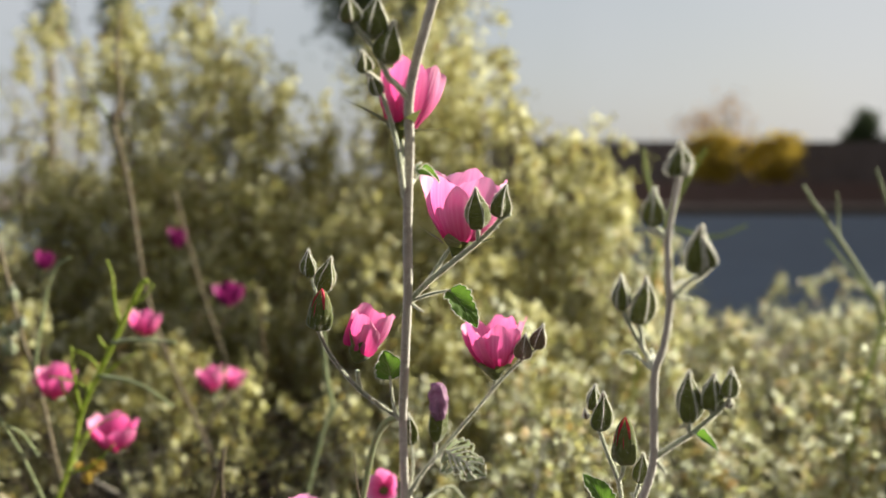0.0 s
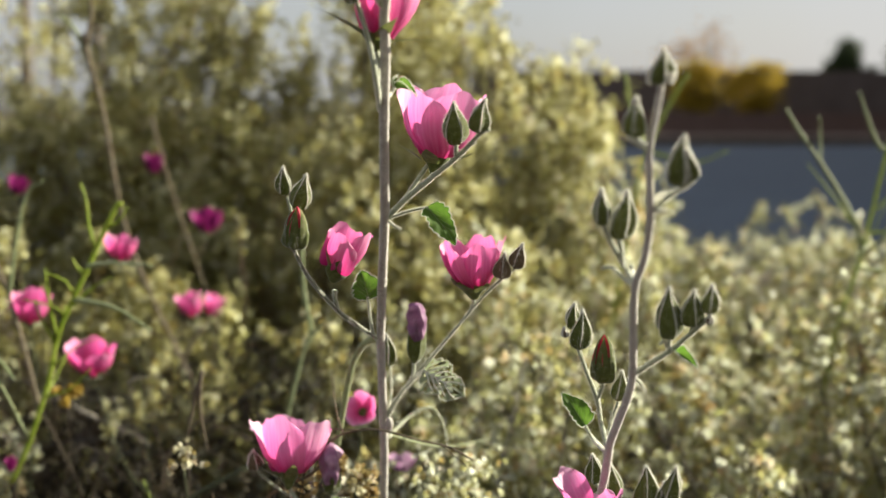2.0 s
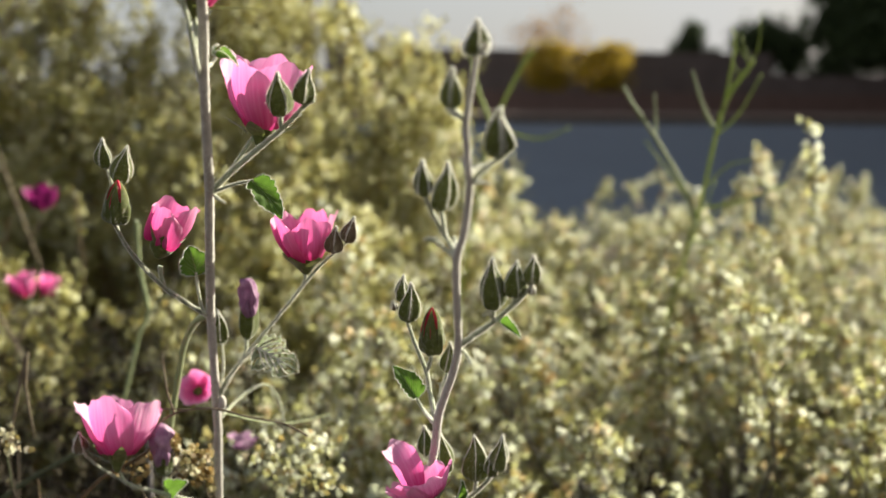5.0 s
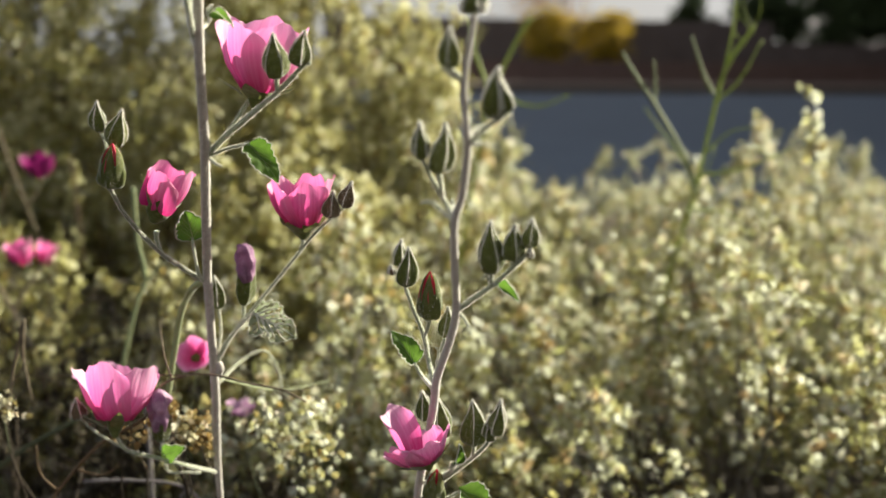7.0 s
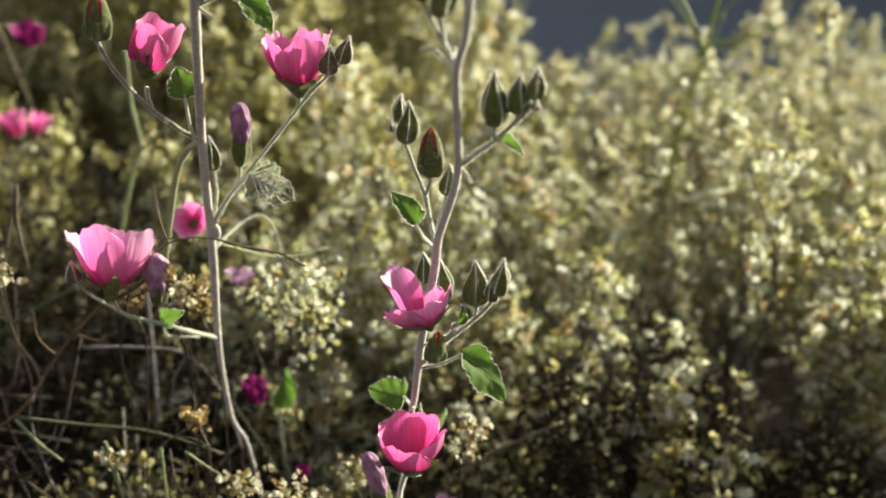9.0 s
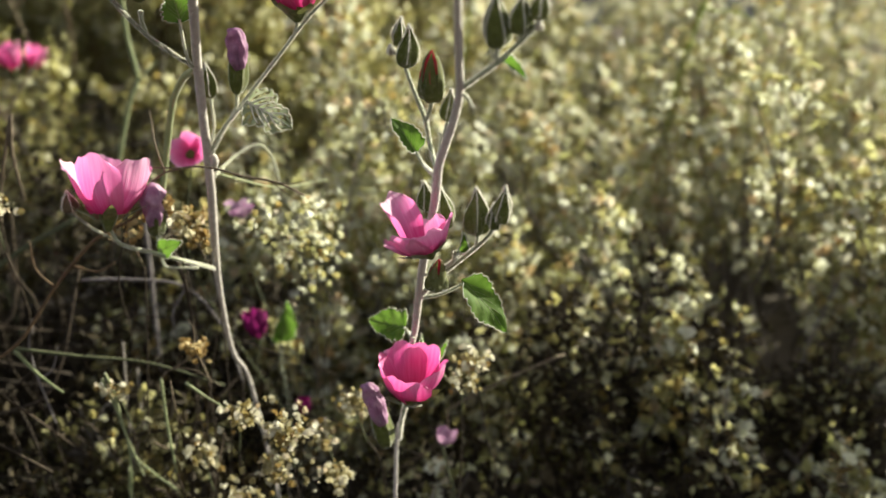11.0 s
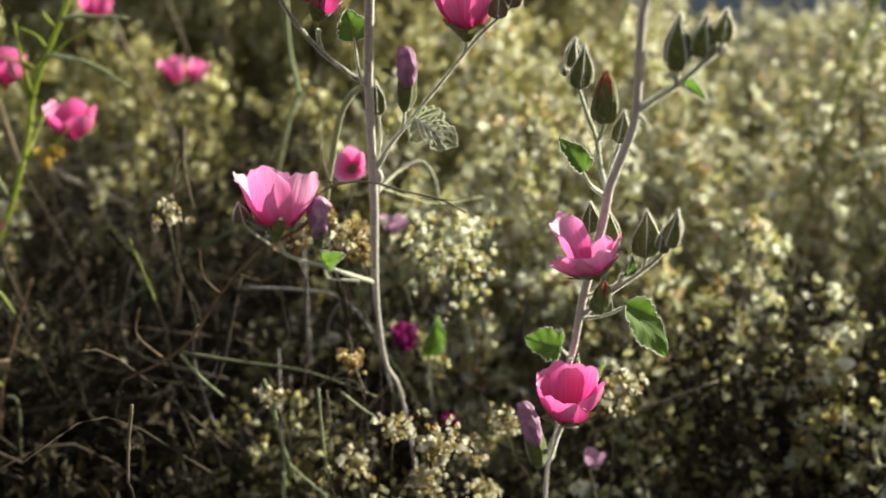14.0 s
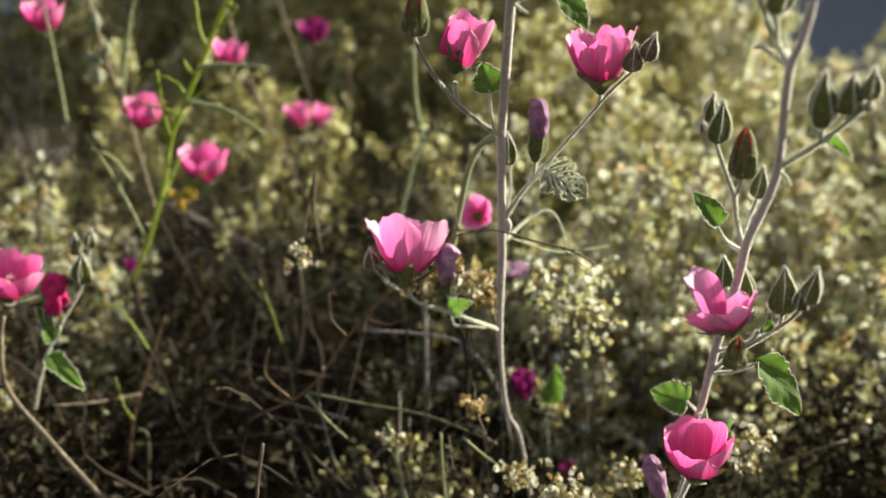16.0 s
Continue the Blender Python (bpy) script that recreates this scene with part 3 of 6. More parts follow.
def shrub(name, centre, radii, height, spikes, label, fruit_mat, leaf_mat, twig_mat, fruit_size=0.0086, per_spike=24, leaf_per=13, clump=9, gap=0.032, top_power=0.5, low=0.25, leaf_len=0.014, group="saltbushes"):
    """A rounded shrub of upright leafy shoots: each carries a clump of short spikes with papery fruit and small leaves."""
    cx, cy = centre
    root = thing(name, (cx, cy, 0.0), label, "shrub", group)
    fp, lp = [], []
    tw = Geo()
    size = 0.6 + height
    for i in range(max(3, spikes // clump)):
        a = random.uniform(0, 2 * math.pi)
        rr = math.sqrt(random.random())
        x, y = cx + radii[0] * rr * math.cos(a), cy + radii[1] * rr * math.sin(a)
        lumps = 1 + 0.22 * noise.noise(Vector((x * 3.1, y * 3.1, height * 5))) + 0.30 * noise.noise(Vector((x * 11, y * 11, 1)))
        top = height * max(0.12, (1 - rr * rr)) ** top_power * lumps * random.uniform(low, 1.0) ** 0.40
        tip = np.array((x, y, top))
        axis = unit(np.array((math.cos(a) * rr * 0.55, math.sin(a) * rr * 0.55, 1.0)) + np.random.normal(0, 0.16, 3))
        reach = min(top * 0.62, 0.34 * size)
        shade = random.uniform(0.35, 1.5)
        for q in range(clump):
            s0 = random.random() ** 1.3
            p = tip - axis * reach * s0 + np.random.normal(0, gap * size * (0.25 + 0.75 * s0), 3)
            p[2] = max(p[2], 0.012)
            out = unit(axis + np.random.normal(0, 0.42, 3))
            ln = random.uniform(0.03, 0.085) * size
            n1 = int(per_spike * shade * random.uniform(0.3, 1.5))
            if n1:
                s = np.random.rand(n1, 1) ** 0.7
                fp.append(p - out * ln * s + np.random.normal(0, 0.0052 * size, (n1, 3)))
            n2 = int(leaf_per * random.uniform(0.5, 1.4))
            s = np.random.rand(n2, 1)
            lp.append(p - out * ln * 1.6 * s + np.random.normal(0, 0.007 * size, (n2, 3)))
            if q % 4 == 0:
                tube(tw, [tip - axis * reach * min(1, s0 + 0.35), (tip - axis * reach * s0 + p - out * ln) * 0.5, p], 0.0009 * size, 0.0005, sides=4, per=2)
        root_pt = np.array((cx + (x - cx) * 0.5, cy + (y - cy) * 0.5, 0.0))
        mid = (tip - axis * reach) * 0.6 + root_pt * 0.4 + np.random.normal(0, 0.03, 3)
        tube(tw, [root_pt, mid, tip - axis * reach * 0.6, tip], 0.0024 * size, 0.0006, sides=5, per=3)
    fp, lp = np.concatenate(fp), np.concatenate(lp)
    part("branch", tw, twig_mat, root, "tangled thin woody twigs", kind="stuff")
    part("foliage", leaves_mesh(lp[lp[:, 2] > 0.004], leaf_len, 0.0045), leaf_mat, root, "small grey-green leaves", smooth=False, kind="stuff")
    part("fruit", fruits_mesh(fp[fp[:, 2] > 0.004], fruit_size, True), fruit_mat, root, "cream papery winged fruits", smooth=False, kind="stuff")
    return root


def palm(base, height, crown, label):
    """A fan palm: tall bare trunk, a skirt of hanging dead fronds and a round head of stiff fans."""
    b = np.array(base, float)
    root = thing("palm_tree", tuple(b), label, "palm tree", "far palms")
    t = Geo()
    head = b + np.array((random.uniform(-0.2, 0.2), 0, height))
    tube(t, [b, b * 0.5 + head * 0.5 + np.array((0.1, 0, 0)), head], 0.24, 0.15, sides=10, per=6)
    part("trunk", t, BARK, root, "bare grey-brown trunk")
    green, dead = Geo(), Geo()
    for i in range(46):
        az, el = random.uniform(0, 6.28), random.uniform(-1.3, 1.3)
        d = np.array((math.cos(az) * math.cos(el), math.sin(az) * math.cos(el), math.sin(el)))
        hub = head + d * crown * 0.5
        u, w = side_of(d)
        for k in range(11):
            th = (k - 5) * 0.22
            e = hub + (d * math.cos(th) + u * math.sin(th)) * crown * random.uniform(0.42, 0.58)
            e[2] -= crown * 0.12
            m_ = (hub + e) * 0.5
            g_ = green if el > -0.55 else dead
            g_.add([hub, m_ + w * 0.03 + u * 0.03, e, m_ - w * 0.03 - u * 0.03], [(0, 1, 2), (0, 2, 3)])
        tube(green if el > -0.55 else dead, [head, hub], 0.02, 0.012, sides=4, per=2)
    part("frond_head", green, TREE_DARK, root, "round head of stiff green fans", smooth=False)
    part("frond_skirt", dead, BARK, root, "hanging dead brown fronds", smooth=False)
    return root


def far_tree(name, base, height, crown, leaf_mat, label, leaves=1500, leaf_size=0.14, trunk=0.12, crown_low=0.35, group="far trees"):
    """A broad tree across the street: trunk, limbs and a crown of clumps."""
    b = np.array(base, float)
    root = thing(name, tuple(b), label, "tree", group)
    t = Geo()
    top = b + np.array((random.uniform(-0.3, 0.3), 0, height * 0.8))
    tube(t, [b, b + (top - b) * 0.4 + np.random.normal(0, 0.1, 3), top], trunk, trunk * 0.25, sides=8, per=4)
    clumps = []
    for i in range(16):
        a = i * 2.4
        z = crown_low + (1 - crown_low) * random.random()
        w = crown * math.sqrt(max(0.1, 1 - abs(2 * (z - crown_low) / (1 - crown_low) - 0.9) ** 2)) * random.uniform(0.35, 1)
        p = b + np.array((w * math.cos(a), w * math.sin(a), height * z))
        clumps.append(p)
        tube(t, [b + (top - b) * min(0.9, z * 0.7), (b + (top - b) * z * 0.8) * 0.5 + p * 0.5, p], trunk * 0.3, trunk * 0.08, sides=5, per=3)
    part("trunk", t, BARK, root)
    pts = []
    for i in range(leaves):
        c = clumps[random.randrange(len(clumps))]
        pts.append(c + np.random.normal(0, 1, 3) * np.array((crown * 0.24, crown * 0.24, height * 0.075)))
    part("crown", leaves_mesh(np.array(pts), leaf_size, leaf_size * 0.7), leaf_mat, root, smooth=False)
    return root


far_tree("tree", (6.6, 27.0, 0), 1.55, 0.6, TREE_YELLOW, "low yellow autumn tree behind the brown wall")
far_tree("tree", (8.2, 27.2, 0), 1.6, 0.7, TREE_YELLOW, "low golden autumn shrub behind the brown wall")
far_tree("tree", (7.7, 30.5, 0), 2.9, 1.1, TREE_ORANGE, "sparse orange-brown tree behind the brown wall", leaves=500)
far_tree("tree", (11.7, 30.6, 0), 2.15, 0.55, TREE_DARK, "small dark green tree behind the brown fence", leaves=3000, leaf_size=0.17, crown_low=0.3)
far_tree("tree", (13.9, 30.6, 0), 2.45, 0.85, TREE_DARK, "dark green rounded tree behind the brown fence", leaves=4500, leaf_size=0.2, crown_low=0.4)
far_tree("tree", (17.2, 31, 0), 4.2, 1.7, TREE_DARK, "tall dark green tree behind the low fence", leaves=7000, leaf_size=0.28, crown_low=0.15)
far_tree("tree", (-1.7, 40, 0), 9.0, 2.1, TREE_DARK, "tall dark evergreen tree far behind the shrubs", leaves=4500, leaf_size=0.3, crown_low=0.5, trunk=0.25)
palm((-14.3, 40, 0), 6.3, 1.0, "tall fan palm far behind the thicket")
palm((-11.8, 40, 0), 6.4, 1.0, "tall fan palm far behind the thicket")

# ---- shrubs round the mallows ----
SALT = dict(fruit_mat=FRUIT, leaf_mat=SALT_LEAF, twig_mat=TWIG_GREY)
OLIVE = dict(fruit_mat=OLIVE_FRUIT, leaf_mat=OLIVE_LEAF, twig_mat=TWIG_BROWN)
DRYSALT = dict(fruit_mat=OLIVE_FRUIT, leaf_mat=SHADE_OLIVE_LEAF, twig_mat=TWIG_GREY)
# Low shrubs whose shade is painted in by near-black leaf and twig colours.
SHADED = dict(fruit_mat=OLIVE_FRUIT, leaf_mat=SHADE_LEAF, twig_mat=SHADE_TWIG)
shrub("saltbush", (0.55, 1.10), (0.55, 0.50), 0.385, 1100, "low saltbush covered in cream papery fruits", **SALT)
shrub("saltbush", (1.20, 1.25), (0.58, 0.60), 0.42, 1000, "low saltbush covered in cream papery fruits", **SALT)
shrub("saltbush", (0.14, 1.32), (0.34, 0.36), 0.40, 550, "low saltbush with cream fruits behind the mallow stems", **SALT)
shrub("saltbush", (0.09, 1.00), (0.22, 0.17), 0.36, 460, "small sparse saltbush with cream fruit clusters", **SALT)
shrub("saltbush", (-0.47, 1.02), (0.12, 0.20), 0.40, 120, "sparse saltbush with cream fruits and a few ochre ones", **SALT)
shrub("saltbush", (-0.74, 1.10), (0.22, 0.30), 0.38, 140, "sparse saltbush among pink mallow flowers", **SALT)
TALL = dict(per_spike=23, leaf_per=12, fruit_size=0.0104, leaf_len=0.024, clump=16, gap=0.034, low=0.45, **OLIVE)
shrub("saltbush", (-0.46, 2.25), (0.38, 0.46), 1.00, 1250, "large olive-brown saltbush with fading fruits", **TALL)
shrub("saltbush", (-0.06, 2.35), (0.24, 0.36), 1.12, 640, "tall loose olive saltbush with fading fruits", **TALL)
shrub("saltbush", (0.12, 2.10), (0.32, 0.40), 0.80, 760, "olive saltbush with pale fruits at the edge of the thicket", **TALL)
shrub("saltbush", (-0.86, 2.45), (0.30, 0.36), 1.10, 300, "tall sparse olive saltbush with sky showing between its shoots", **TALL)
shrub("saltbush", (-0.95, 2.05), (0.50, 0.40), 0.72, 760, "olive saltbush with fading fruits", **TALL)
shrub("saltbush", (-0.20, 1.88), (0.26, 0.20), 0.58, 300, "olive saltbush with pale fruits inside the thicket", per_spike=20, leaf_per=8, fruit_size=0.0098, leaf_len=0.02, clump=12, **OLIVE)
shrub("saltbush", (0.04, 1.68), (0.24, 0.22), 0.50, 300, "olive saltbush with pale fruits behind the mallow stems", per_spike=24, fruit_size=0.0095, leaf_len=0.018, **OLIVE)
shrub("saltbush", (0.28, 2.15), (0.28, 0.36), 0.72, 300, "pale olive saltbush at the edge of the thicket", fruit_size=0.0105, leaf_len=0.02, **SALT)
shrub("saltbush", (-0.40, 1.52), (0.42, 0.30), 0.42, 420, "olive saltbush with dry grey twigs", per_spike=18, leaf_per=14, **OLIVE)


shrub("saltbush", (0.50, 1.80), (0.30, 0.35), 0.36, 420, "low saltbush with cream fruits beside the street", **SALT)
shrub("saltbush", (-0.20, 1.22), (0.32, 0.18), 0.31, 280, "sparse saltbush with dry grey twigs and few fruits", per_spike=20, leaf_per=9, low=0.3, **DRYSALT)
shrub("saltbush", (-0.36, 0.86), (0.46, 0.34), 0.20, 420, "low tangled saltbush in shade with few fruits", per_spike=3, leaf_per=34, fruit_size=0.0056, **SHADED)
shrub("saltbush", (0.30, 0.79), (0.27, 0.16), 0.25, 400, "low shaded saltbush with small fruits", per_spike=6, leaf_per=20, fruit_size=0.0062, **SHADED)
shrub("saltbush", (0.00, 0.89), (0.13, 0.08), 0.25, 150, "low saltbush in the brush, coloured dark for shade", per_spike=4, leaf_per=20, fruit_size=0.0062, **SHADED)
shrub("saltbush", (0.85, 1.85), (0.50, 0.38), 0.385, 650, "low saltbush with cream fruits beside the street", **SALT)
shrub("saltbush", (1.65, 1.95), (0.50, 0.45), 0.41, 600, "low saltbush with cream fruits beside the street", **SALT)
shrub("saltbush", (0.78, 2.45), (0.42, 0.36), 0.37, 430, "low saltbush with cream fruits beside the street", **SALT)
shrub("saltbush", (1.45, 2.60), (0.50, 0.36), 0.39, 430, "low saltbush with cream fruits beside the street", **SALT)
shrub("saltbush", (2.20, 2.35), (0.42, 0.42), 0.41, 320, "low saltbush with cream fruits beside the street", **SALT)
shrub("saltbush", (0.05, 0.68), (0.15, 0.09), 0.19, 34, "low saltbush sprigs with cream fruits at the mallow stems", per_spike=12, leaf_per=8, fruit_size=0.0064, **SALT)

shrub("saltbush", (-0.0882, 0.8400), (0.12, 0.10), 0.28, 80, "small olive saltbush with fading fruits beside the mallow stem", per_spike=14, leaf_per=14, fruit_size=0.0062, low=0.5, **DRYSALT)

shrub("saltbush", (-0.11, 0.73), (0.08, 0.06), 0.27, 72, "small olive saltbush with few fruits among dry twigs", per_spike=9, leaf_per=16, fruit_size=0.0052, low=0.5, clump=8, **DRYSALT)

# ---- mallow plants ----
def mallow(name, base, label):
    return thing(name, base, label, "flowering plant", "mallow plants")


def main_stem(plant, pts, r0, r1, knots=()):
    g = Geo()
    tube(g, pts, r0, r1, sides=14, per=8, wobble=0.03, knots=knots, slim=True)
    ob = part("stem", g, STEM, plant, "downy grey-mauve upright stem")
    h = Geo()
    fuzz(h, g, 15000, 0.0006)
    part("down", h, HAIR, ob, kind="stuff")
    return ob


A = mallow("mallow_plant", (0.02, 0.70, 0.0), "tall pink-flowered mallow with a straight grey stem")
main_stem(A, [(0.02, 0.70, 0.0), (0.006, 0.685, 0.11), (-0.0078, 0.6583, 0.2121), (-0.0171, 0.6490, 0.2393), (-0.0213, 0.6345, 0.2780), (-0.0217, 0.6146, 0.3162), (-0.0205, 0.5941, 0.3555), (-0.0205, 0.5802, 0.3816), (-0.0204, 0.5598, 0.4156), (-0.0201, 0.5474, 0.4334), (-0.0177, 0.5124, 0.4694), (-0.0155, 0.4831, 0.4994), (-0.0149, 0.4630, 0.5214), (-0.0141, 0.4439, 0.5423), (-0.0130, 0.4287, 0.5635), (-0.0129, 0.4180, 0.5799), (-0.0105, 0.4104, 0.5915), (-0.0070, 0.4034, 0.6030), (-0.0035, 0.3978, 0.6142), (-0.0009, 0.3922, 0.6251)], 0.0025, 0.0017)
# top cluster
side_branch(A, [(-0.0128, 0.4177, 0.5804), (-0.0168, 0.4100, 0.5848), (-0.0203, 0.4050, 0.5880), (-0.0245, 0.4000, 0.5969), (-0.0290, 0.3950, 0.6019), (-0.0316, 0.3930, 0.6048)], 0.0014, 0.0009)
bud(A, (-0.0324, 0.3930, 0.6052), (-0.0327, 0.3900, 0.6145), 0.0065)
bud(A, (-0.0249, 0.4000, 0.6009), (-0.0229, 0.3950, 0.6154), 0.0095)
bud(A, (-0.0207, 0.4020, 0.5922), (-0.0171, 0.3950, 0.6066), 0.0090)
side_branch(A, [(-0.0156, 0.4464, 0.5428), (-0.0164, 0.4250, 0.5545), (-0.0185, 0.4200, 0.5673), (-0.0219, 0.4150, 0.5793), (-0.0243, 0.4100, 0.5852), (-0.0285, 0.4100, 0.5898)], 0.0013, 0.0008)
bud(A, (-0.0289, 0.4100, 0.5893), (-0.0298, 0.4080, 0.5976), 0.0053)
bud(A, (-0.0236, 0.4120, 0.5816), (-0.0269, 0.4050, 0.5893), 0.0046)
side_branch(A, [(-0.0160, 0.4260, 0.5540), (-0.0159, 0.4300, 0.5624), (-0.0168, 0.4320, 0.5678)], 0.001, 0.0011)
flower(A, (-0.0160, 0.4320, 0.5713), (0.20, 0.10, 1.0), 0.0232, 0.0115, PETAL, twist=0.4, sepal_flare=0.75, label="pink mallow flower facing away behind the stem")
# curled leaf on the stem
side_branch(A, [(-0.0136, 0.4392, 0.5474), (-0.0115, 0.4550, 0.5501), (-0.0098, 0.4520, 0.5529)], 0.0006, 0.0005)
leaf(A, (-0.0098, 0.4520, 0.5529), (-0.0014, 0.4480, 0.5506), (-0.3, -0.3, 1), 0.0056, fold=0.9, curl=0.5, label="small curled downy leaf")
leaf(A, (-0.0098, 0.4520, 0.5529), (-0.0099, 0.4480, 0.5570), (-0.8, -0.3, 0.3), 0.0023, fold=0.9, curl=0.5)
# right branch with the large flower
side_branch(A, [(-0.0143, 0.4854, 0.4971), (-0.0060, 0.4810, 0.5056), (0.0039, 0.4750, 0.5142), (0.0158, 0.4650, 0.5246), (0.0249, 0.4580, 0.5342), (0.0281, 0.4560, 0.5356)], 0.0016, 0.0009)
side_branch(A, [(-0.0098, 0.4830, 0.5014), (-0.0030, 0.4850, 0.5107), (0.0030, 0.4860, 0.5197)], 0.0010, 0.0010)
flower(A, (0.0070, 0.4860, 0.5237), (0.12, -0.06, 1.0), 0.0294, 0.0165, PETAL_PALE, flare=0.10, twist=1.1, tall=(1.0, 0.92, 0.98, 0.95, 1.03), label="large pink mallow flower opening upwards")
bud(A, (0.0147, 0.4620, 0.5293), (0.0135, 0.4550, 0.5469), 0.0090)
bud(A, (0.0230, 0.4580, 0.5344), (0.0262, 0.4520, 0.5481), 0.0075)
side_branch(A, [(0.0148, 0.4650, 0.5239), (0.0147, 0.4620, 0.5297)], 0.0009, 0.0011)
side_branch(A, [(0.0172, 0.4640, 0.5258), (0.0204, 0.4620, 0.5288), (0.0231, 0.4600, 0.5303)], 0.0006, 0.0004)
side_branch(A, [(-0.0143, 0.4861, 0.4963), (-0.0047, 0.4780, 0.5004), (0.0031, 0.4740, 0.5023)], 0.0008, 0.0006)
leaf(A, (0.0031, 0.4740, 0.5028), (0.0150, 0.4680, 0.4873), (0.45, -1.0, 0.35), 0.0126, fold=0.3, label="green toothed leaf with pale downy edges")
side_branch(A, [(-0.0144, 0.4868, 0.4957), (-0.0115, 0.4820, 0.4937), (-0.0085, 0.4800, 0.4922)], 0.0008, 0.0004)
# left branch with buds and a flower
side_branch(A, [(-0.0209, 0.5521, 0.4284), (-0.0320, 0.5400, 0.4387), (-0.0414, 0.5270, 0.4495), (-0.0522, 0.5120, 0.4668), (-0.0569, 0.5020, 0.4800), (-0.0573, 0.5000, 0.4853)], 0.0013, 0.0008, BRANCH_DARK)
bud(A, (-0.0568, 0.5020, 0.4810), (-0.0549, 0.4970, 0.5012), 0.0111, open_tip=PETAL_RED, label="opening bud with red petals showing")
bud(A, (-0.0560, 0.5080, 0.4981), (-0.0511, 0.5030, 0.5151), 0.0083)
bud(A, (-0.0623, 0.5100, 0.5049), (-0.0619, 0.5050, 0.5183), 0.0062)
side_branch(A, [(-0.0578, 0.5080, 0.4805), (-0.0584, 0.5120, 0.4918), (-0.0611, 0.5110, 0.5041)], 0.0008, 0.0006)
side_branch(A, [(-0.0584, 0.5120, 0.4918), (-0.0560, 0.5080, 0.4987)], 0.0006, 0.0006)
side_branch(A, [(-0.0399, 0.5290, 0.4483), (-0.0410, 0.5260, 0.4538), (-0.0410, 0.5240, 0.4585)], 0.0009, 0.0012)
flower(A, (-0.0398, 0.5230, 0.4682), (0.42, -0.05, 1.0), 0.0205, 0.0092, PETAL, twist=0.2, flare=-0.06, petals=3, wide=3.0, ruffle=0.06, tall=(1.0, 0.88, 1.08), column=False, sepal_len=0.50, cup=1.75, sepal_flare=0.0, label="half-open pink mallow flower with rolled petals")
side_branch(A, [(-0.0209, 0.5525, 0.4278), (-0.0239, 0.5450, 0.4334), (-0.0256, 0.5400, 0.4471), (-0.0263, 0.5400, 0.4527)], 0.0008, 0.0006)
leaf(A, (-0.0258, 0.5400, 0.4513), (-0.0293, 0.5450, 0.4651), (0.3, -1, 0.1), 0.0161, fold=0.2, label="round green toothed leaf")
bud(A, (-0.0166, 0.5750, 0.4096), (-0.0184, 0.5700, 0.4282), 0.0064)
side_branch(A, [(-0.0188, 0.5852, 0.3786), (-0.0161, 0.5780, 0.3961), (-0.0166, 0.5750, 0.4102)], 0.0007, 0.0007)
# right lower branch
side_branch(A, [(-0.0199, 0.5812, 0.3797), (-0.0131, 0.5750, 0.3919), (-0.0017, 0.5680, 0.4076), (0.0156, 0.5550, 0.4312), (0.0321, 0.5450, 0.4532), (0.0456, 0.5400, 0.4661), (0.0498, 0.5380, 0.4694)], 0.0011, 0.0007)
side_branch(A, [(0.0250, 0.5490, 0.4442), (0.0262, 0.5490, 0.4483), (0.0261, 0.5490, 0.4520)], 0.0009, 0.0012)
flower(A, (0.0261, 0.5490, 0.4565), (-0.04, -0.05, 1.0), 0.0230, 0.0136, PETAL, flare=0.08, twist=0.7, cup=1.25, sepal_flare=-0.06, ruffle=0.05, label="cupped pink mallow flower beside brown buds")
bud(A, (0.0391, 0.5410, 0.4612), (0.0409, 0.5370, 0.4748), 0.0075, mat=BROWN_CALYX, label="brown-green closed bud")
bud(A, (0.0461, 0.5390, 0.4665), (0.0494, 0.5350, 0.4798), 0.0072, mat=BROWN_CALYX, label="brown-green closed bud")
side_branch(A, [(-0.0070, 0.5720, 0.3997), (-0.0043, 0.5710, 0.4063), (-0.0037, 0.5700, 0.4132)], 0.0008, 0.0011)
bud(A, (-0.0037, 0.5700, 0.4126), (-0.0013, 0.5660, 0.4361), 0.0092, shape=CALYX_R, label="green calyx of a wilted flower")
bud(A, (-0.0022, 0.5660, 0.4255), (-0.0030, 0.5610, 0.4453), 0.0088, mat=PETAL_LILAC, label="rolled wilted lilac petals", down=20, shape=WILTED_R)
side_branch(A, [(-0.0187, 0.5818, 0.3789), (-0.0090, 0.5730, 0.3970), (0.0014, 0.5610, 0.4108)], 0.0008, 0.0006)
leaf(A, (0.0012, 0.5600, 0.4110), (0.0225, 0.5560, 0.3985), (-0.15, -0.9, 0.45), 0.0215, fold=0.35, curl=0.5, lobe=0.22, mat=LEAF_PALE, eaten=True, label="ragged curled leaf with holes")
knot = Geo()
pod(knot, (-0.0183, 0.5848, 0.3718), (-0.0175, 0.5805, 0.3797), 0.0050, ribs=0.1, shape=(0.4, 0.7, 0.9, 1, 1, 1, 0.9, 0.8, 0.6, 0.4))
part("node", knot, STEM, A, "pale swollen stem node")
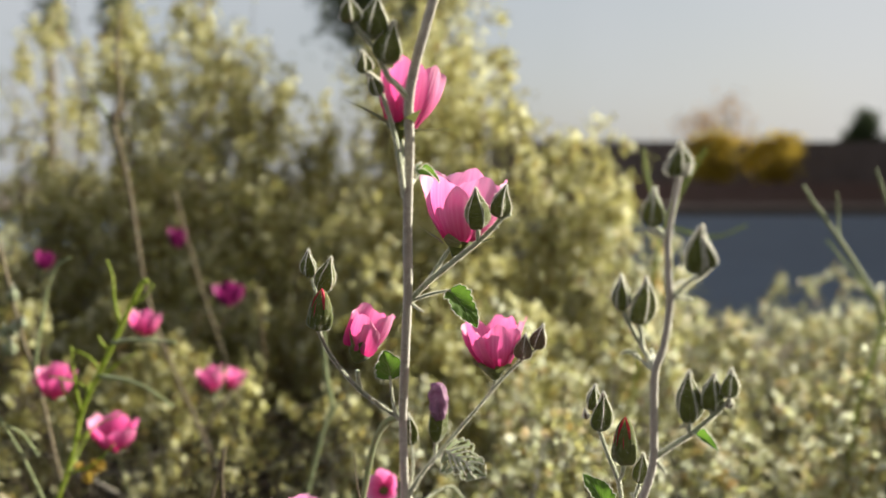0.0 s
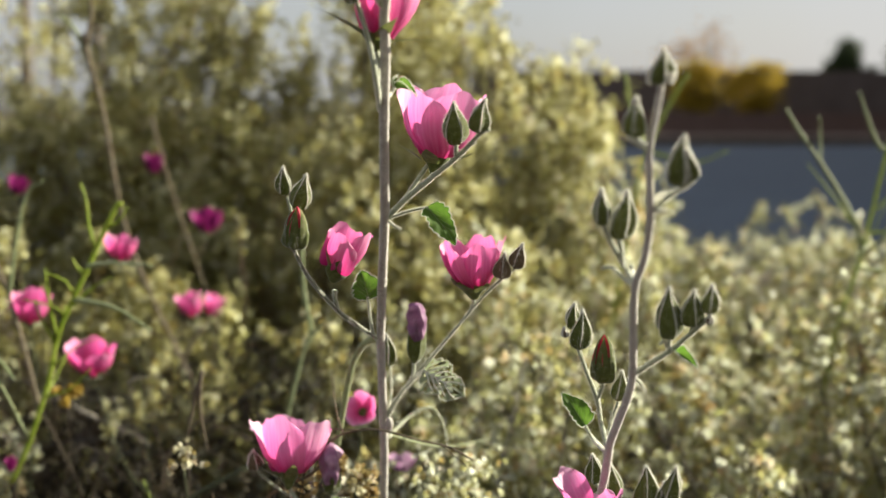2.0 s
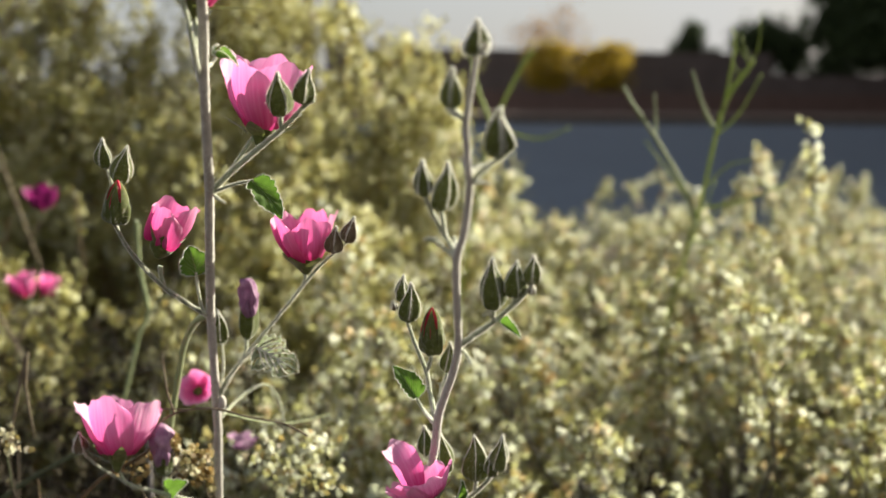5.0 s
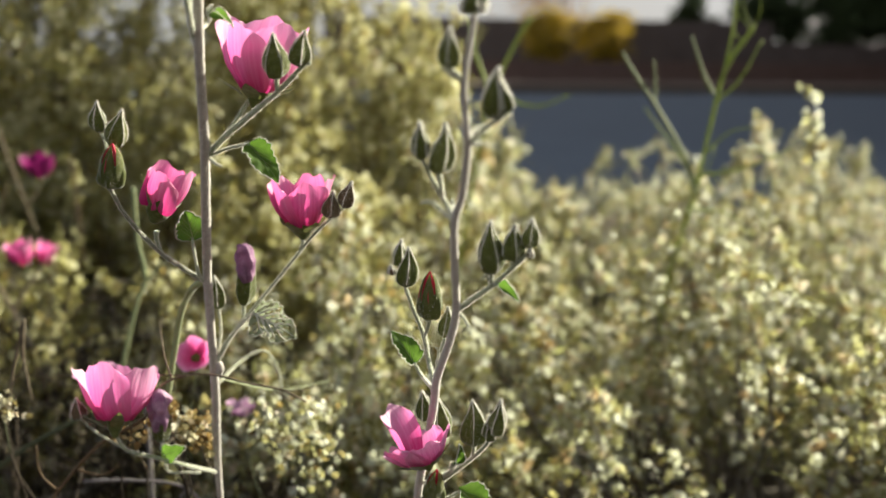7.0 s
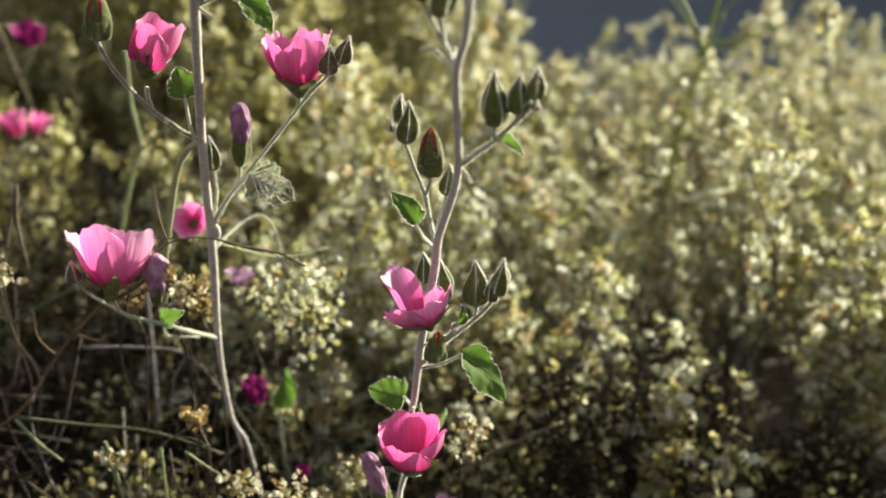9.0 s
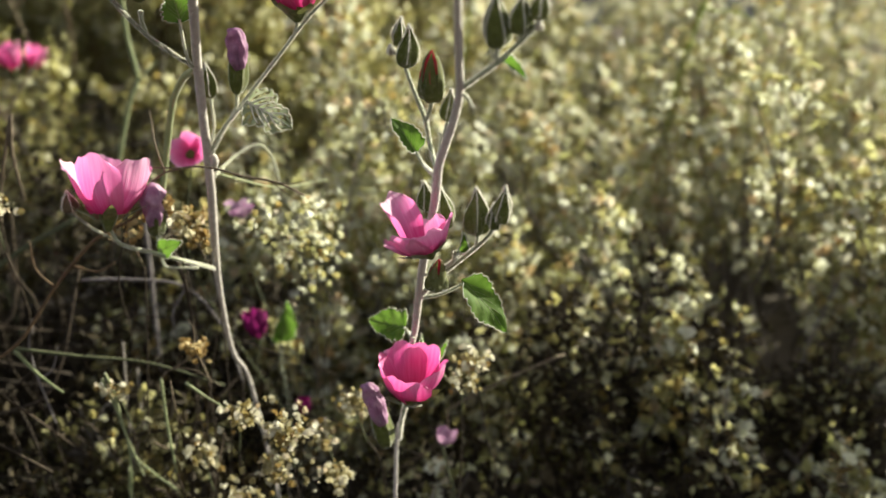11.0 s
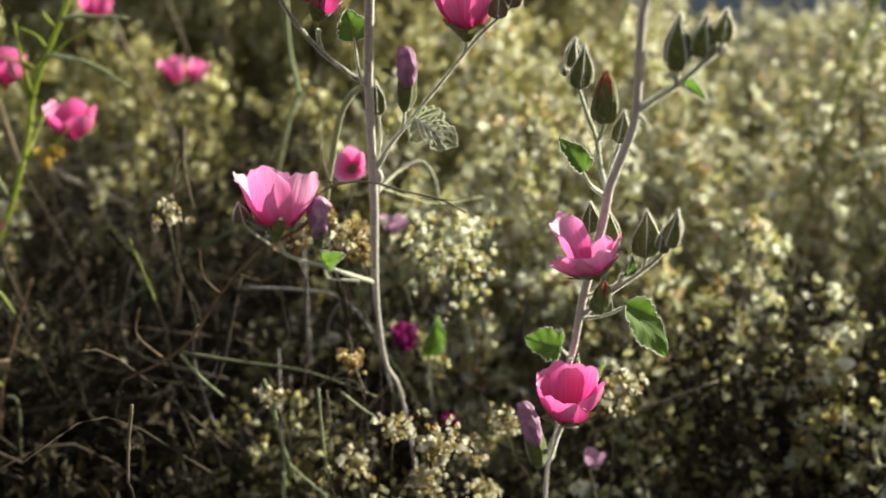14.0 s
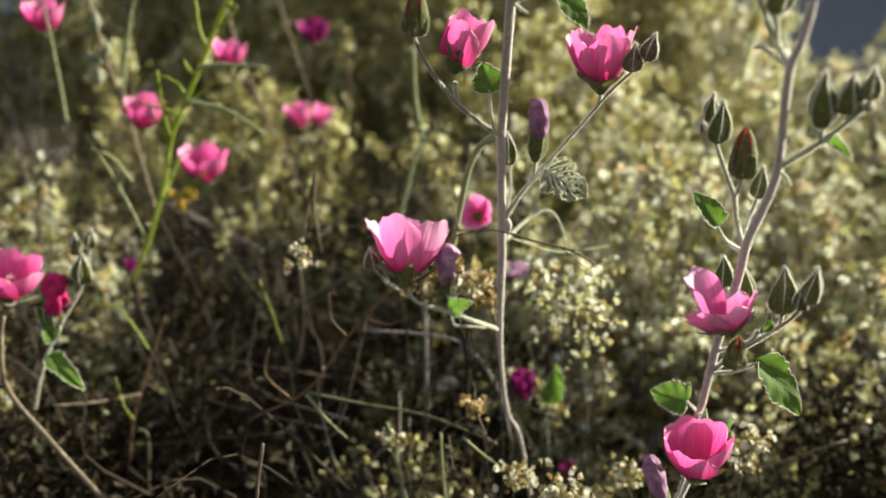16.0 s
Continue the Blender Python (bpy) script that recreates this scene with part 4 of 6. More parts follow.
# low side shoot with the wide flower
side_branch(A, [(-0.0220, 0.6211, 0.3036), (-0.0365, 0.5850, 0.3221), (-0.0511, 0.5800, 0.3289), (-0.0654, 0.5750, 0.3357), (-0.0701, 0.5720, 0.3451)], 0.0012, 0.0010)
flower(A, (-0.0699, 0.5720, 0.3528), (0.05, 0.28, 1.0), 0.0293, 0.0176, PETAL_PALE, flare=0.16, twist=0.35, tall=(1.0, 0.9, 1.0, 0.95, 0.92), cup=0.8, label="wide open pale pink mallow flower")
bud(A, (-0.0885, 0.5750, 0.3533), (-0.0889, 0.5720, 0.3655), 0.0070, mat=BROWN_CALYX, label="dry brown seed pod")
side_branch(A, [(-0.0669, 0.5750, 0.3369), (-0.0801, 0.5760, 0.3453), (-0.0879, 0.5750, 0.3536)], 0.0006, 0.0005)
bud(A, (-0.0484, 0.5850, 0.3361), (-0.0488, 0.5800, 0.3534), 0.0088, shape=CALYX_R, label="green calyx of a wilted flower")
bud(A, (-0.0492, 0.5820, 0.3434), (-0.0483, 0.5770, 0.3660), 0.0101, mat=PETAL_LILAC, label="rolled wilted lilac-pink petals", down=20, shape=WILTED_R)
side_branch(A, [(-0.0453, 0.5820, 0.3260), (-0.0478, 0.5840, 0.3317), (-0.0484, 0.5850, 0.3368)], 0.0007, 0.0009)
leaf(A, (-0.0485, 0.5840, 0.3282), (-0.0363, 0.5750, 0.3358), (0, -1, 0.4), 0.0107, fold=0.2, label="small bright green leaf")
side_branch(A, [(-0.0291, 0.5880, 0.3165), (-0.0366, 0.5850, 0.3182), (-0.0449, 0.5830, 0.3196), (-0.0469, 0.5820, 0.3250)], 0.0007, 0.0006)

B = mallow("mallow_plant", (0.075, 0.58, 0.0), "mallow with a leaning grey stem full of buds")
main_stem(B, [(0.075, 0.58, 0.0), (0.072, 0.565, 0.12), (0.0736, 0.5687, 0.2137), (0.0771, 0.5627, 0.2378), (0.0781, 0.5383, 0.2855), (0.0781, 0.5222, 0.3039), (0.0779, 0.5064, 0.3270), (0.0779, 0.4914, 0.3484), (0.0791, 0.4643, 0.3858), (0.0787, 0.4506, 0.4047), (0.0796, 0.4441, 0.4134), (0.0821, 0.4321, 0.4299), (0.0821, 0.4221, 0.4430), (0.0783, 0.4035, 0.4645), (0.0757, 0.3886, 0.4817), (0.0767, 0.3789, 0.4928), (0.0759, 0.3657, 0.5081), (0.0746, 0.3609, 0.5155), (0.0732, 0.3572, 0.5259), (0.0729, 0.3548, 0.5329), (0.0740, 0.3505, 0.5451), (0.0746, 0.3485, 0.5510)], 0.0023, 0.0009)
bud(B, (0.0741, 0.3470, 0.5513), (0.0733, 0.3420, 0.5619), 0.0067, label="small pale downy bud at the stem tip")
bud(B, (0.0721, 0.3500, 0.5513), (0.0704, 0.3480, 0.5551), 0.0018)
bud(B, (0.0755, 0.3440, 0.5515), (0.0769, 0.3430, 0.5546), 0.0018)
side_branch(B, [(0.0729, 0.3556, 0.5310), (0.0708, 0.3560, 0.5329), (0.0680, 0.3550, 0.5351)], 0.0008, 0.0010)
bud(B, (0.0679, 0.3550, 0.5349), (0.0675, 0.3500, 0.5477), 0.0058)
side_branch(B, [(0.0728, 0.3552, 0.5317), (0.0682, 0.3520, 0.5328), (0.0650, 0.3500, 0.5352)], 0.0007, 0.0004)
side_branch(B, [(0.0761, 0.3635, 0.5105), (0.0806, 0.3600, 0.5163), (0.0847, 0.3570, 0.5194), (0.0870, 0.3550, 0.5217)], 0.0010, 0.0008)
bud(B, (0.0833, 0.3580, 0.5194), (0.0832, 0.3520, 0.5357), 0.0080)
bud(B, (0.0869, 0.3560, 0.5213), (0.0839, 0.3520, 0.5318), 0.0047)
side_branch(B, [(0.0765, 0.3633, 0.5109), (0.0790, 0.3580, 0.5114), (0.0819, 0.3570, 0.5107)], 0.0006, 0.0004)
side_branch(B, [(0.0749, 0.3616, 0.5133), (0.0788, 0.3660, 0.5158), (0.0814, 0.3680, 0.5164)], 0.0006, 0.0004)
side_branch(B, [(0.0756, 0.3879, 0.4826), (0.0745, 0.3980, 0.4861), (0.0698, 0.3930, 0.4933), (0.0658, 0.3900, 0.5003), (0.0640, 0.3890, 0.5038)], 0.0011, 0.0008)
bud(B, (0.0638, 0.3890, 0.5034), (0.0627, 0.3850, 0.5169), 0.0054)
side_branch(B, [(0.0723, 0.3950, 0.4894), (0.0709, 0.3910, 0.4952), (0.0700, 0.3900, 0.4989)], 0.0008, 0.0010)
bud(B, (0.0698, 0.3900, 0.4985), (0.0715, 0.3850, 0.5163), 0.0080)
side_branch(B, [(0.0748, 0.3882, 0.4823), (0.0721, 0.3980, 0.4845), (0.0693, 0.3960, 0.4868)], 0.0006, 0.0005)
leaf(B, (0.0715, 0.3970, 0.4854), (0.0646, 0.3920, 0.4886), (0.3, -0.4, 1), 0.0028, fold=0.7, curl=0.4)
side_branch(B, [(0.0752, 0.3864, 0.4842), (0.0773, 0.4020, 0.4855), (0.0767, 0.4020, 0.4876)], 0.0006, 0.0008)
# right branch with three buds
side_branch(B, [(0.0826, 0.4235, 0.4416), (0.0884, 0.4210, 0.4466), (0.0950, 0.4170, 0.4524), (0.1010, 0.4130, 0.4591), (0.1058, 0.4100, 0.4647), (0.1078, 0.4090, 0.4674)], 0.0014, 0.0008)
side_branch(B, [(0.0945, 0.4170, 0.4524), (0.0945, 0.4160, 0.4552), (0.0944, 0.4150, 0.4581)], 0.0008, 0.0011)
bud(B, (0.0944, 0.4150, 0.4576), (0.0927, 0.4090, 0.4787), 0.0089)
side_branch(B, [(0.1018, 0.4130, 0.4598), (0.1021, 0.4120, 0.4634)], 0.0007, 0.0009)
bud(B, (0.1019, 0.4120, 0.4628), (0.1019, 0.4080, 0.4778), 0.0076)
bud(B, (0.1073, 0.4090, 0.4683), (0.1076, 0.4060, 0.4801), 0.0057)
bud(B, (0.1079, 0.4090, 0.4642), (0.1077, 0.4080, 0.4687), 0.0023, mat=BROWN_CALYX)
leaf(B, (0.0963, 0.4180, 0.4531), (0.1049, 0.4120, 0.4474), (-0.4, -0.5, 1), 0.0055, fold=0.8, curl=0.3, label="small folded leaf under the bud branch")
side_branch(B, [(0.0943, 0.4160, 0.4535), (0.0921, 0.4150, 0.4568), (0.0902, 0.4140, 0.4553)], 0.0006, 0.0004)
side_branch(B, [(0.0833, 0.4246, 0.4404), (0.0857, 0.4240, 0.4379), (0.0875, 0.4240, 0.4347)], 0.0008, 0.0004)
# left branch
side_branch(B, [(0.0783, 0.4521, 0.4025), (0.0771, 0.4650, 0.4114), (0.0749, 0.4630, 0.4219), (0.0707, 0.4650, 0.4325), (0.0676, 0.4680, 0.4416), (0.0658, 0.4700, 0.4466)], 0.0012, 0.0008)
side_branch(B, [(0.0754, 0.4630, 0.4211), (0.0763, 0.4600, 0.4263), (0.0770, 0.4590, 0.4305)], 0.0008, 0.0011)
bud(B, (0.0768, 0.4590, 0.4298), (0.0761, 0.4530, 0.4518), 0.0101, open_tip=PETAL_RED, label="opening bud with a red slit")
bud(B, (0.0678, 0.4680, 0.4419), (0.0682, 0.4630, 0.4602), 0.0079)
bud(B, (0.0656, 0.4760, 0.4494), (0.0663, 0.4720, 0.4617), 0.0056)
bud(B, (0.0622, 0.4700, 0.4466), (0.0616, 0.4700, 0.4511), 0.0027, mat=BROWN_CALYX)
side_branch(B, [(0.0787, 0.4544, 0.4035), (0.0815, 0.4660, 0.4093), (0.0839, 0.4620, 0.4204)], 0.0008, 0.0008)
bud(B, (0.0839, 0.4620, 0.4209), (0.0846, 0.4580, 0.4351), 0.0059)
side_branch(B, [(0.0815, 0.4660, 0.4093), (0.0815, 0.4640, 0.4146), (0.0801, 0.4630, 0.4162)], 0.0005, 0.0003)
side_branch(B, [(0.0775, 0.4528, 0.4015), (0.0781, 0.4900, 0.3955), (0.0753, 0.4980, 0.3997)], 0.0009, 0.0007)
leaf(B, (0.0758, 0.4980, 0.3995), (0.0654, 0.5040, 0.4139), (0.55, -1.0, 0.25), 0.0118, fold=0.35, label="green leaf with a rolled pale edge")
# lower part
bud(B, (0.0875, 0.4850, 0.3679), (0.0840, 0.4800, 0.3882), 0.0079)
bud(B, (0.0809, 0.5000, 0.3714), (0.0785, 0.4950, 0.3871), 0.0071)
side_branch(B, [(0.0794, 0.4655, 0.3839), (0.0835, 0.5000, 0.3690), (0.0813, 0.5000, 0.3719)], 0.0007, 0.0008)
side_branch(B, [(0.0788, 0.4925, 0.3501), (0.0854, 0.4920, 0.3565), (0.0875, 0.4850, 0.3685)], 0.0007, 0.0008)
side_branch(B, [(0.0788, 0.5059, 0.3280), (0.0849, 0.4850, 0.3457), (0.0925, 0.4650, 0.3617), (0.0987, 0.4530, 0.3730), (0.1028, 0.4460, 0.3822)], 0.0014, 0.0008)
side_branch(B, [(0.0959, 0.4580, 0.3682), (0.0961, 0.4560, 0.3724), (0.0959, 0.4550, 0.3757)], 0.0008, 0.0010)
bud(B, (0.0962, 0.4560, 0.3744), (0.0937, 0.4490, 0.3968), 0.0098)
bud(B, (0.1017, 0.4490, 0.3787), (0.1006, 0.4450, 0.3914), 0.0055)
bud(B, (0.1033, 0.4460, 0.3822), (0.1036, 0.4370, 0.4006), 0.0068)
side_branch(B, [(0.0795, 0.5064, 0.3270), (0.0882, 0.5000, 0.3310), (0.0972, 0.4950, 0.3375)], 0.0009, 0.0007)
leaf(B, (0.0976, 0.4950, 0.3392), (0.1201, 0.4990, 0.3101), (0.75, -1.0, 0.2), 0.0179, fold=0.25, curl=0.2, teeth=12, label="large green toothed leaf with pale downy edges")
# tilted half-fallen flower
droop = flower(B, (0.0750, 0.4500, 0.3695), (-0.40, 0.22, 0.88), 0.0112, 0.0124, PETAL_PALE, flare=0.15, twist=0.75, tall=(0.95, 1.1, 0.85, 0.9, 1.0), ruffle=0.09, sepal_len=0.4, cup=0.75, column=False, label="pale pink mallow flower with one petal raised and the rest drooping")
g = Geo()
blade(g, (0.0742, 0.4510, 0.3715), (-0.42, 0.0, 1.0), (-0.88, 0.45, 0.0), 0.0250, 0.0260, (0, 0.2, 0.4, 0.62, 0.82, 1.0), (0.26, 0.30, 0.32, 0.34, 0.36, 0.38), ruffle=0.05, lift=0.03, phase=1.3, nu=14, nv=14)
part("petal", g, PETAL_PALE, droop, "raised pale petal with crinkled edge")
leaf(B, (0.0862, 0.4470, 0.3700), (0.0878, 0.4440, 0.3795), (0.6, -0.8, 0.2), 0.0062, fold=0.7, label="pale green sepal folded back beside the flower")
side_branch(B, [(0.0788, 0.4962, 0.3419), (0.0875, 0.4720, 0.3560), (0.0868, 0.4540, 0.3672)], 0.0008, 0.0012)
bud(B, (0.0797, 0.4640, 0.3470), (0.0809, 0.4610, 0.3625), 0.0086, open_tip=PETAL_RED, label="red bud half hidden behind the flower")
# lowest flower
side_branch(B, [(0.0754, 0.5673, 0.2187), (0.0718, 0.5250, 0.2531), (0.0727, 0.5150, 0.2663)], 0.0010, 0.0014)
flower(B, (0.0743, 0.5120, 0.2735), (0.03, -0.16, 1.0), 0.0222, 0.0152, PETAL_DEEP, flare=0.06, twist=0.3, ruffle=0.05, tall=(0.95, 1.0, 0.85, 1.0, 1.0), wide=1.85, column=False, sepal_flare=0.0, label="deep pink cupped mallow flower low on the stem")
bud(B, (0.0652, 0.5350, 0.2323), (0.0599, 0.5320, 0.2573), 0.0098, shape=CALYX_R, label="green calyx of a wilted flower")
bud(B, (0.0624, 0.5310, 0.2482), (0.0543, 0.5250, 0.2741), 0.0087, mat=PETAL_LILAC, label="rolled wilted lilac petals", down=20, shape=WILTED_R)
leaf(B, (0.0776, 0.5600, 0.2887), (0.0585, 0.5600, 0.2944), (0.1, -1, 0.3), 0.0178, fold=0.2, label="dark green toothed leaf in shade")
side_branch(B, [(0.0773, 0.5191, 0.3002), (0.0786, 0.5500, 0.2900), (0.0770, 0.5600, 0.2887)], 0.0007, 0.0006)
leaf(B, (0.0906, 0.5450, 0.2777), (0.0972, 0.5400, 0.2895), (0.4, -0.6, 0.6), 0.0050, fold=0.8, label="pointed pale bract")
leaf(B, (0.0876, 0.5450, 0.2796), (0.0833, 0.5400, 0.2932), (-0.6, -0.6, 0.4), 0.0036, fold=0.8, label="pointed pale bract")


# ---- loose stems, weeds and dry brush ----
def lone_mallow(label, at, axis, height, radius, mat, foot, stem_r=0.0006, flare=0.1, twist=0.0, petals=5):
    """One slender flowering stem that rises out of the brush."""
    f = np.array(at)
    p = mallow("mallow_plant", (at[0], at[1] + 0.03, 0.0), label)
    a = unit(np.array(axis, float))
    low = f - a * height * 0.2
    foot = (foot[0] + random.uniform(-0.05, 0.05), foot[1] + 0.04)
    g0 = np.array((foot[0], foot[1], 0.0))
    w1, w2 = np.random.normal(0, 0.018, 3), np.random.normal(0, 0.012, 3)
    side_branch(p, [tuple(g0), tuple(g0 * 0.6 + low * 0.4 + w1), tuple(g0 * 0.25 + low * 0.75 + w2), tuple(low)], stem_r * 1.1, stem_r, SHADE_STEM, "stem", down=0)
    flower(p, tuple(f), axis, height, radius * 0.86, mat, flare=flare, twist=twist, column=False, petals=petals)
    return p


lone_mallow("small pink mallow flower on a thin stem", (-0.2743, 1.0000, 0.4087), (0.1, 0, 1), 0.0216, 0.0154, PETAL_DEEP, (-0.25, 1.03))
lone_mallow("two-lobed pink mallow flower among dry stems", (-0.2529, 1.2000, 0.3190), (-0.15, -0.1, 1), 0.0250, 0.0140, PETAL_DEEP, (-0.22, 1.22))
lone_mallow("pink mallow flower turned sideways", (-0.2381, 1.2200, 0.3164), (0.4, -0.1, 1), 0.0230, 0.0110, PETAL, (-0.2, 1.24))
lone_mallow("pink mallow flower beside a grey stem", (-0.3364, 0.9400, 0.3641), (0.15, -0.2, 1), 0.0232, 0.0174, PETAL_DEEP, (-0.33, 0.97))
lone_mallow("round bright pink mallow flower", (-0.2745, 0.9100, 0.3260), (0.05, -0.3, 1), 0.0253, 0.0196, PETAL_DEEP, (-0.26, 0.95))
lone_mallow("dark pink mallow flower deep in the thicket", (-0.2669, 1.3700, 0.3935), (0, -0.2, 1), 0.0268, 0.0197, PETAL_MAGENTA, (-0.26, 1.4))
lone_mallow("dark magenta mallow bud deep in the thicket", (-0.3503, 1.4500, 0.4594), (0, 0, 1), 0.0268, 0.0119, PETAL_MAGENTA, (-0.33, 1.47))
lone_mallow("dark magenta mallow bud in shade", (-0.4204, 1.1500, 0.4567), (0.3, 0, 1), 0.0177, 0.0100, PETAL_MAGENTA, (-0.42, 1.2))
lone_mallow("pink mallow flower beside a grey stem", (-0.4195, 0.9500, 0.4444), (0.1, -0.1, 1), 0.0225, 0.0176, PETAL_DEEP, (-0.42, 1.0))
lone_mallow("tiny magenta mallow bud", (-0.3235, 0.8500, 0.2615), (0, 0, 1), 0.0105, 0.0044, PETAL_MAGENTA, (-0.28, 0.87), stem_r=0.0008)
lone_mallow("faded pink mallow flower behind the grey stem", (-0.0370, 0.6800, 0.3552), (-0.15, -0.85, 0.45), 0.0112, 0.0102, PETAL_PALE, (-0.03, 0.78), twist=0.8, flare=0.25)
lone_mallow("faded lilac mallow flower near the stem foot", (-0.0151, 0.7800, 0.2839), (0.1, 0, 1), 0.0104, 0.0104, PETAL_LILAC, (0.02, 0.76), twist=0.8)
lone_mallow("magenta mallow bud low in the brush, petals toned for shade", (-0.0057, 0.7800, 0.1915), (-0.15, 0, 1), 0.0208, 0.0096, PETAL_MAGENTA, (0.02, 0.80), flare=-0.2)
lone_mallow("magenta mallow bud low in the brush, petals toned for shade", (0.0238, 0.7600, 0.1378), (0.1, 0, 1), 0.0117, 0.0063, PETAL_MAGENTA, (0.05, 0.78), flare=-0.2, stem_r=0.0008)
lone_mallow("faded lilac mallow flower low in the brush", (0.1136, 0.6600, 0.1617), (0.3, -0.1, 1), 0.0095, 0.0075, PETAL_LILAC, (0.10, 0.62), flare=0.1, stem_r=0.0008)
C_LEAF = mallow("mallow_plant", (0.03, 0.80, 0.0), "low green mallow shoot in the shaded brush")
side_branch(C_LEAF, [(0.03, 0.80, 0.0), (0.0113, 0.7800, 0.1593), (0.0110, 0.7700, 0.1915)], 0.0010, 0.0008, name="stem", down=0)
leaf(C_LEAF, (0.0110, 0.7700, 0.1906), (0.0168, 0.7650, 0.2238), (0.4, -1, 0.2), 0.0190, label="bright green leaf")

# plant with a cup flower and buds by a thick grey stem
D = mallow("mallow_plant", (-0.10, 0.56, 0.0), "pink-flowered mallow on a thick bent grey stem")
side_branch(D, [(-0.10, 0.56, 0.0), (-0.085, 0.567, 0.09), (-0.2394, 0.5950, 0.1607), (-0.2447, 0.6000, 0.1805), (-0.2640, 0.6050, 0.1999), (-0.2965, 0.6150, 0.2314), (-0.3221, 0.6250, 0.2579), (-0.3245, 0.6300, 0.2872), (-0.3223, 0.6320, 0.3011)], 0.0024, 0.0018, DRY, "stem", down=0)
flower(D, (-0.3164, 0.6320, 0.3149), (0.22, -0.15, 1.0), 0.0233, 0.0168, PETAL_DEEP, flare=0.1, twist=0.5)
side_branch(D, [(-0.3019, 0.6170, 0.2475), (-0.2922, 0.6170, 0.2786), (-0.2792, 0.6170, 0.3032), (-0.2671, 0.6170, 0.3217), (-0.2637, 0.6170, 0.3287)], 0.0012, 0.0008)
bud(D, (-0.2638, 0.6170, 0.3280), (-0.2609, 0.6130, 0.3477), 0.0101, label="pale green swollen seed pod")
bud(D, (-0.2681, 0.6200, 0.3441), (-0.2657, 0.6170, 0.3586), 0.0064)
bud(D, (-0.2589, 0.6200, 0.3484), (-0.2555, 0.6170, 0.3615), 0.0057)
side_branch(D, [(-0.2637, 0.6170, 0.3287), (-0.2669, 0.6220, 0.3374), (-0.2677, 0.6200, 0.3448)], 0.0006, 0.0006)
side_branch(D, [(-0.2637, 0.6170, 0.3287), (-0.2614, 0.6220, 0.3375), (-0.2588, 0.6200, 0.3491)], 0.0006, 0.0006)
side_branch(D, [(-0.2844, 0.6170, 0.2931), (-0.2825, 0.6150, 0.3028), (-0.2826, 0.6150, 0.3081)], 0.0008, 0.0010)
bud(D, (-0.2829, 0.6150, 0.3028), (-0.2811, 0.6120, 0.3231), 0.0095)
bud(D, (-0.2820, 0.6140, 0.3102), (-0.2783, 0.6100, 0.3354), 0.0126, mat=PETAL_DEEP, label="rolled deep pink petals", down=0, shape=WILTED_R)
leaf(D, (-0.2852, 0.6160, 0.2917), (-0.2902, 0.6120, 0.3142), (0.7, -0.8, 0.2), 0.0114, fold=0.5, curl=0.4, label="pale downy leaf edge-on to the light")
leaf(D, (-0.2903, 0.6170, 0.2829), (-0.2675, 0.6120, 0.2632), (0.3, -0.8, 0.8), 0.0126, fold=0.4, curl=0.3, label="dark green leaf in shade")


def foot(a, b):
    """Where a stem that runs from b down to a meets the ground."""
    s = a[2] / max(0.25 * abs(a[2]), b[2] - a[2])
    lim = 0.3 * abs(a[2])
    dx, dy = (a[0] - b[0]) * s * 0.6, (a[1] - b[1]) * s * 0.6
    return (a[0] + max(-lim, min(lim, dx)), a[1] + 0.16 + max(-lim, min(lim, dy)), 0.0)


def rooted(pts, sway=0.010):
    """Fills in the long swaying way from the ground up to the second point."""
    a, b = np.array(pts[0], float), np.array(pts[1], float)
    mid = [a + (b - a) * q + np.random.normal(0, sway * k, 3) for q, k in ((0.25, 1), (0.5, 1), (0.72, 0.7), (0.88, 0.3))]
    return [tuple(a)] + [tuple(p) for p in mid] + list(pts[1:])


def weed(label, base, mat, stems, r0, name="weed", category="weed", group="green weeds", twigs=0):
    """A loose weed: stems given as (points, thickness, name, material); twigs: short thin side shoots on its main stem."""
    base = foot(stems[0][0][1], stems[0][0][2])
    w = thing(name, base, label, category, group)
    for pts, k, nm, mt in stems:
        g = Geo()
        grounded = pts[0][2] == 0.0
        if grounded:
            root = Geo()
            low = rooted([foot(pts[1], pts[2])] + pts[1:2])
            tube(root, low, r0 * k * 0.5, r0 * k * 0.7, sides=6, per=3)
            # Left of x = 0.1 the foot gets a darker colour that stands in for shade.
            part("root_stalk", root, SHADE_TWIG if pts[1][0] < 0.1 else mat, w)
            pts = pts[1:]
        tube(g, pts, r0 * k * (0.7 if grounded else 1.0), r0 * k * (0.85 if grounded else 0.45), sides=7, per=5)
        part(nm, g, mt or mat, w)
    line = spline(stems[0][0][1:], 60)
    for i in range(twigs):
        p = line[random.randrange(4, 58)]
        d = unit(np.random.normal(0, 1, 3) * np.array((1.0, 0.7, 0.4)) + np.array((0, 0, 0.8))) * random.uniform(0.02, 0.055)
        g = Geo()
        tube(g, [p, p + d * 0.5 + np.random.normal(0, 0.003, 3), p + d + np.array((0, 0, 0.006))], r0 * 0.6, r0 * 0.35, sides=5, per=3)
        part("shoot", g, mat, w)
    return w


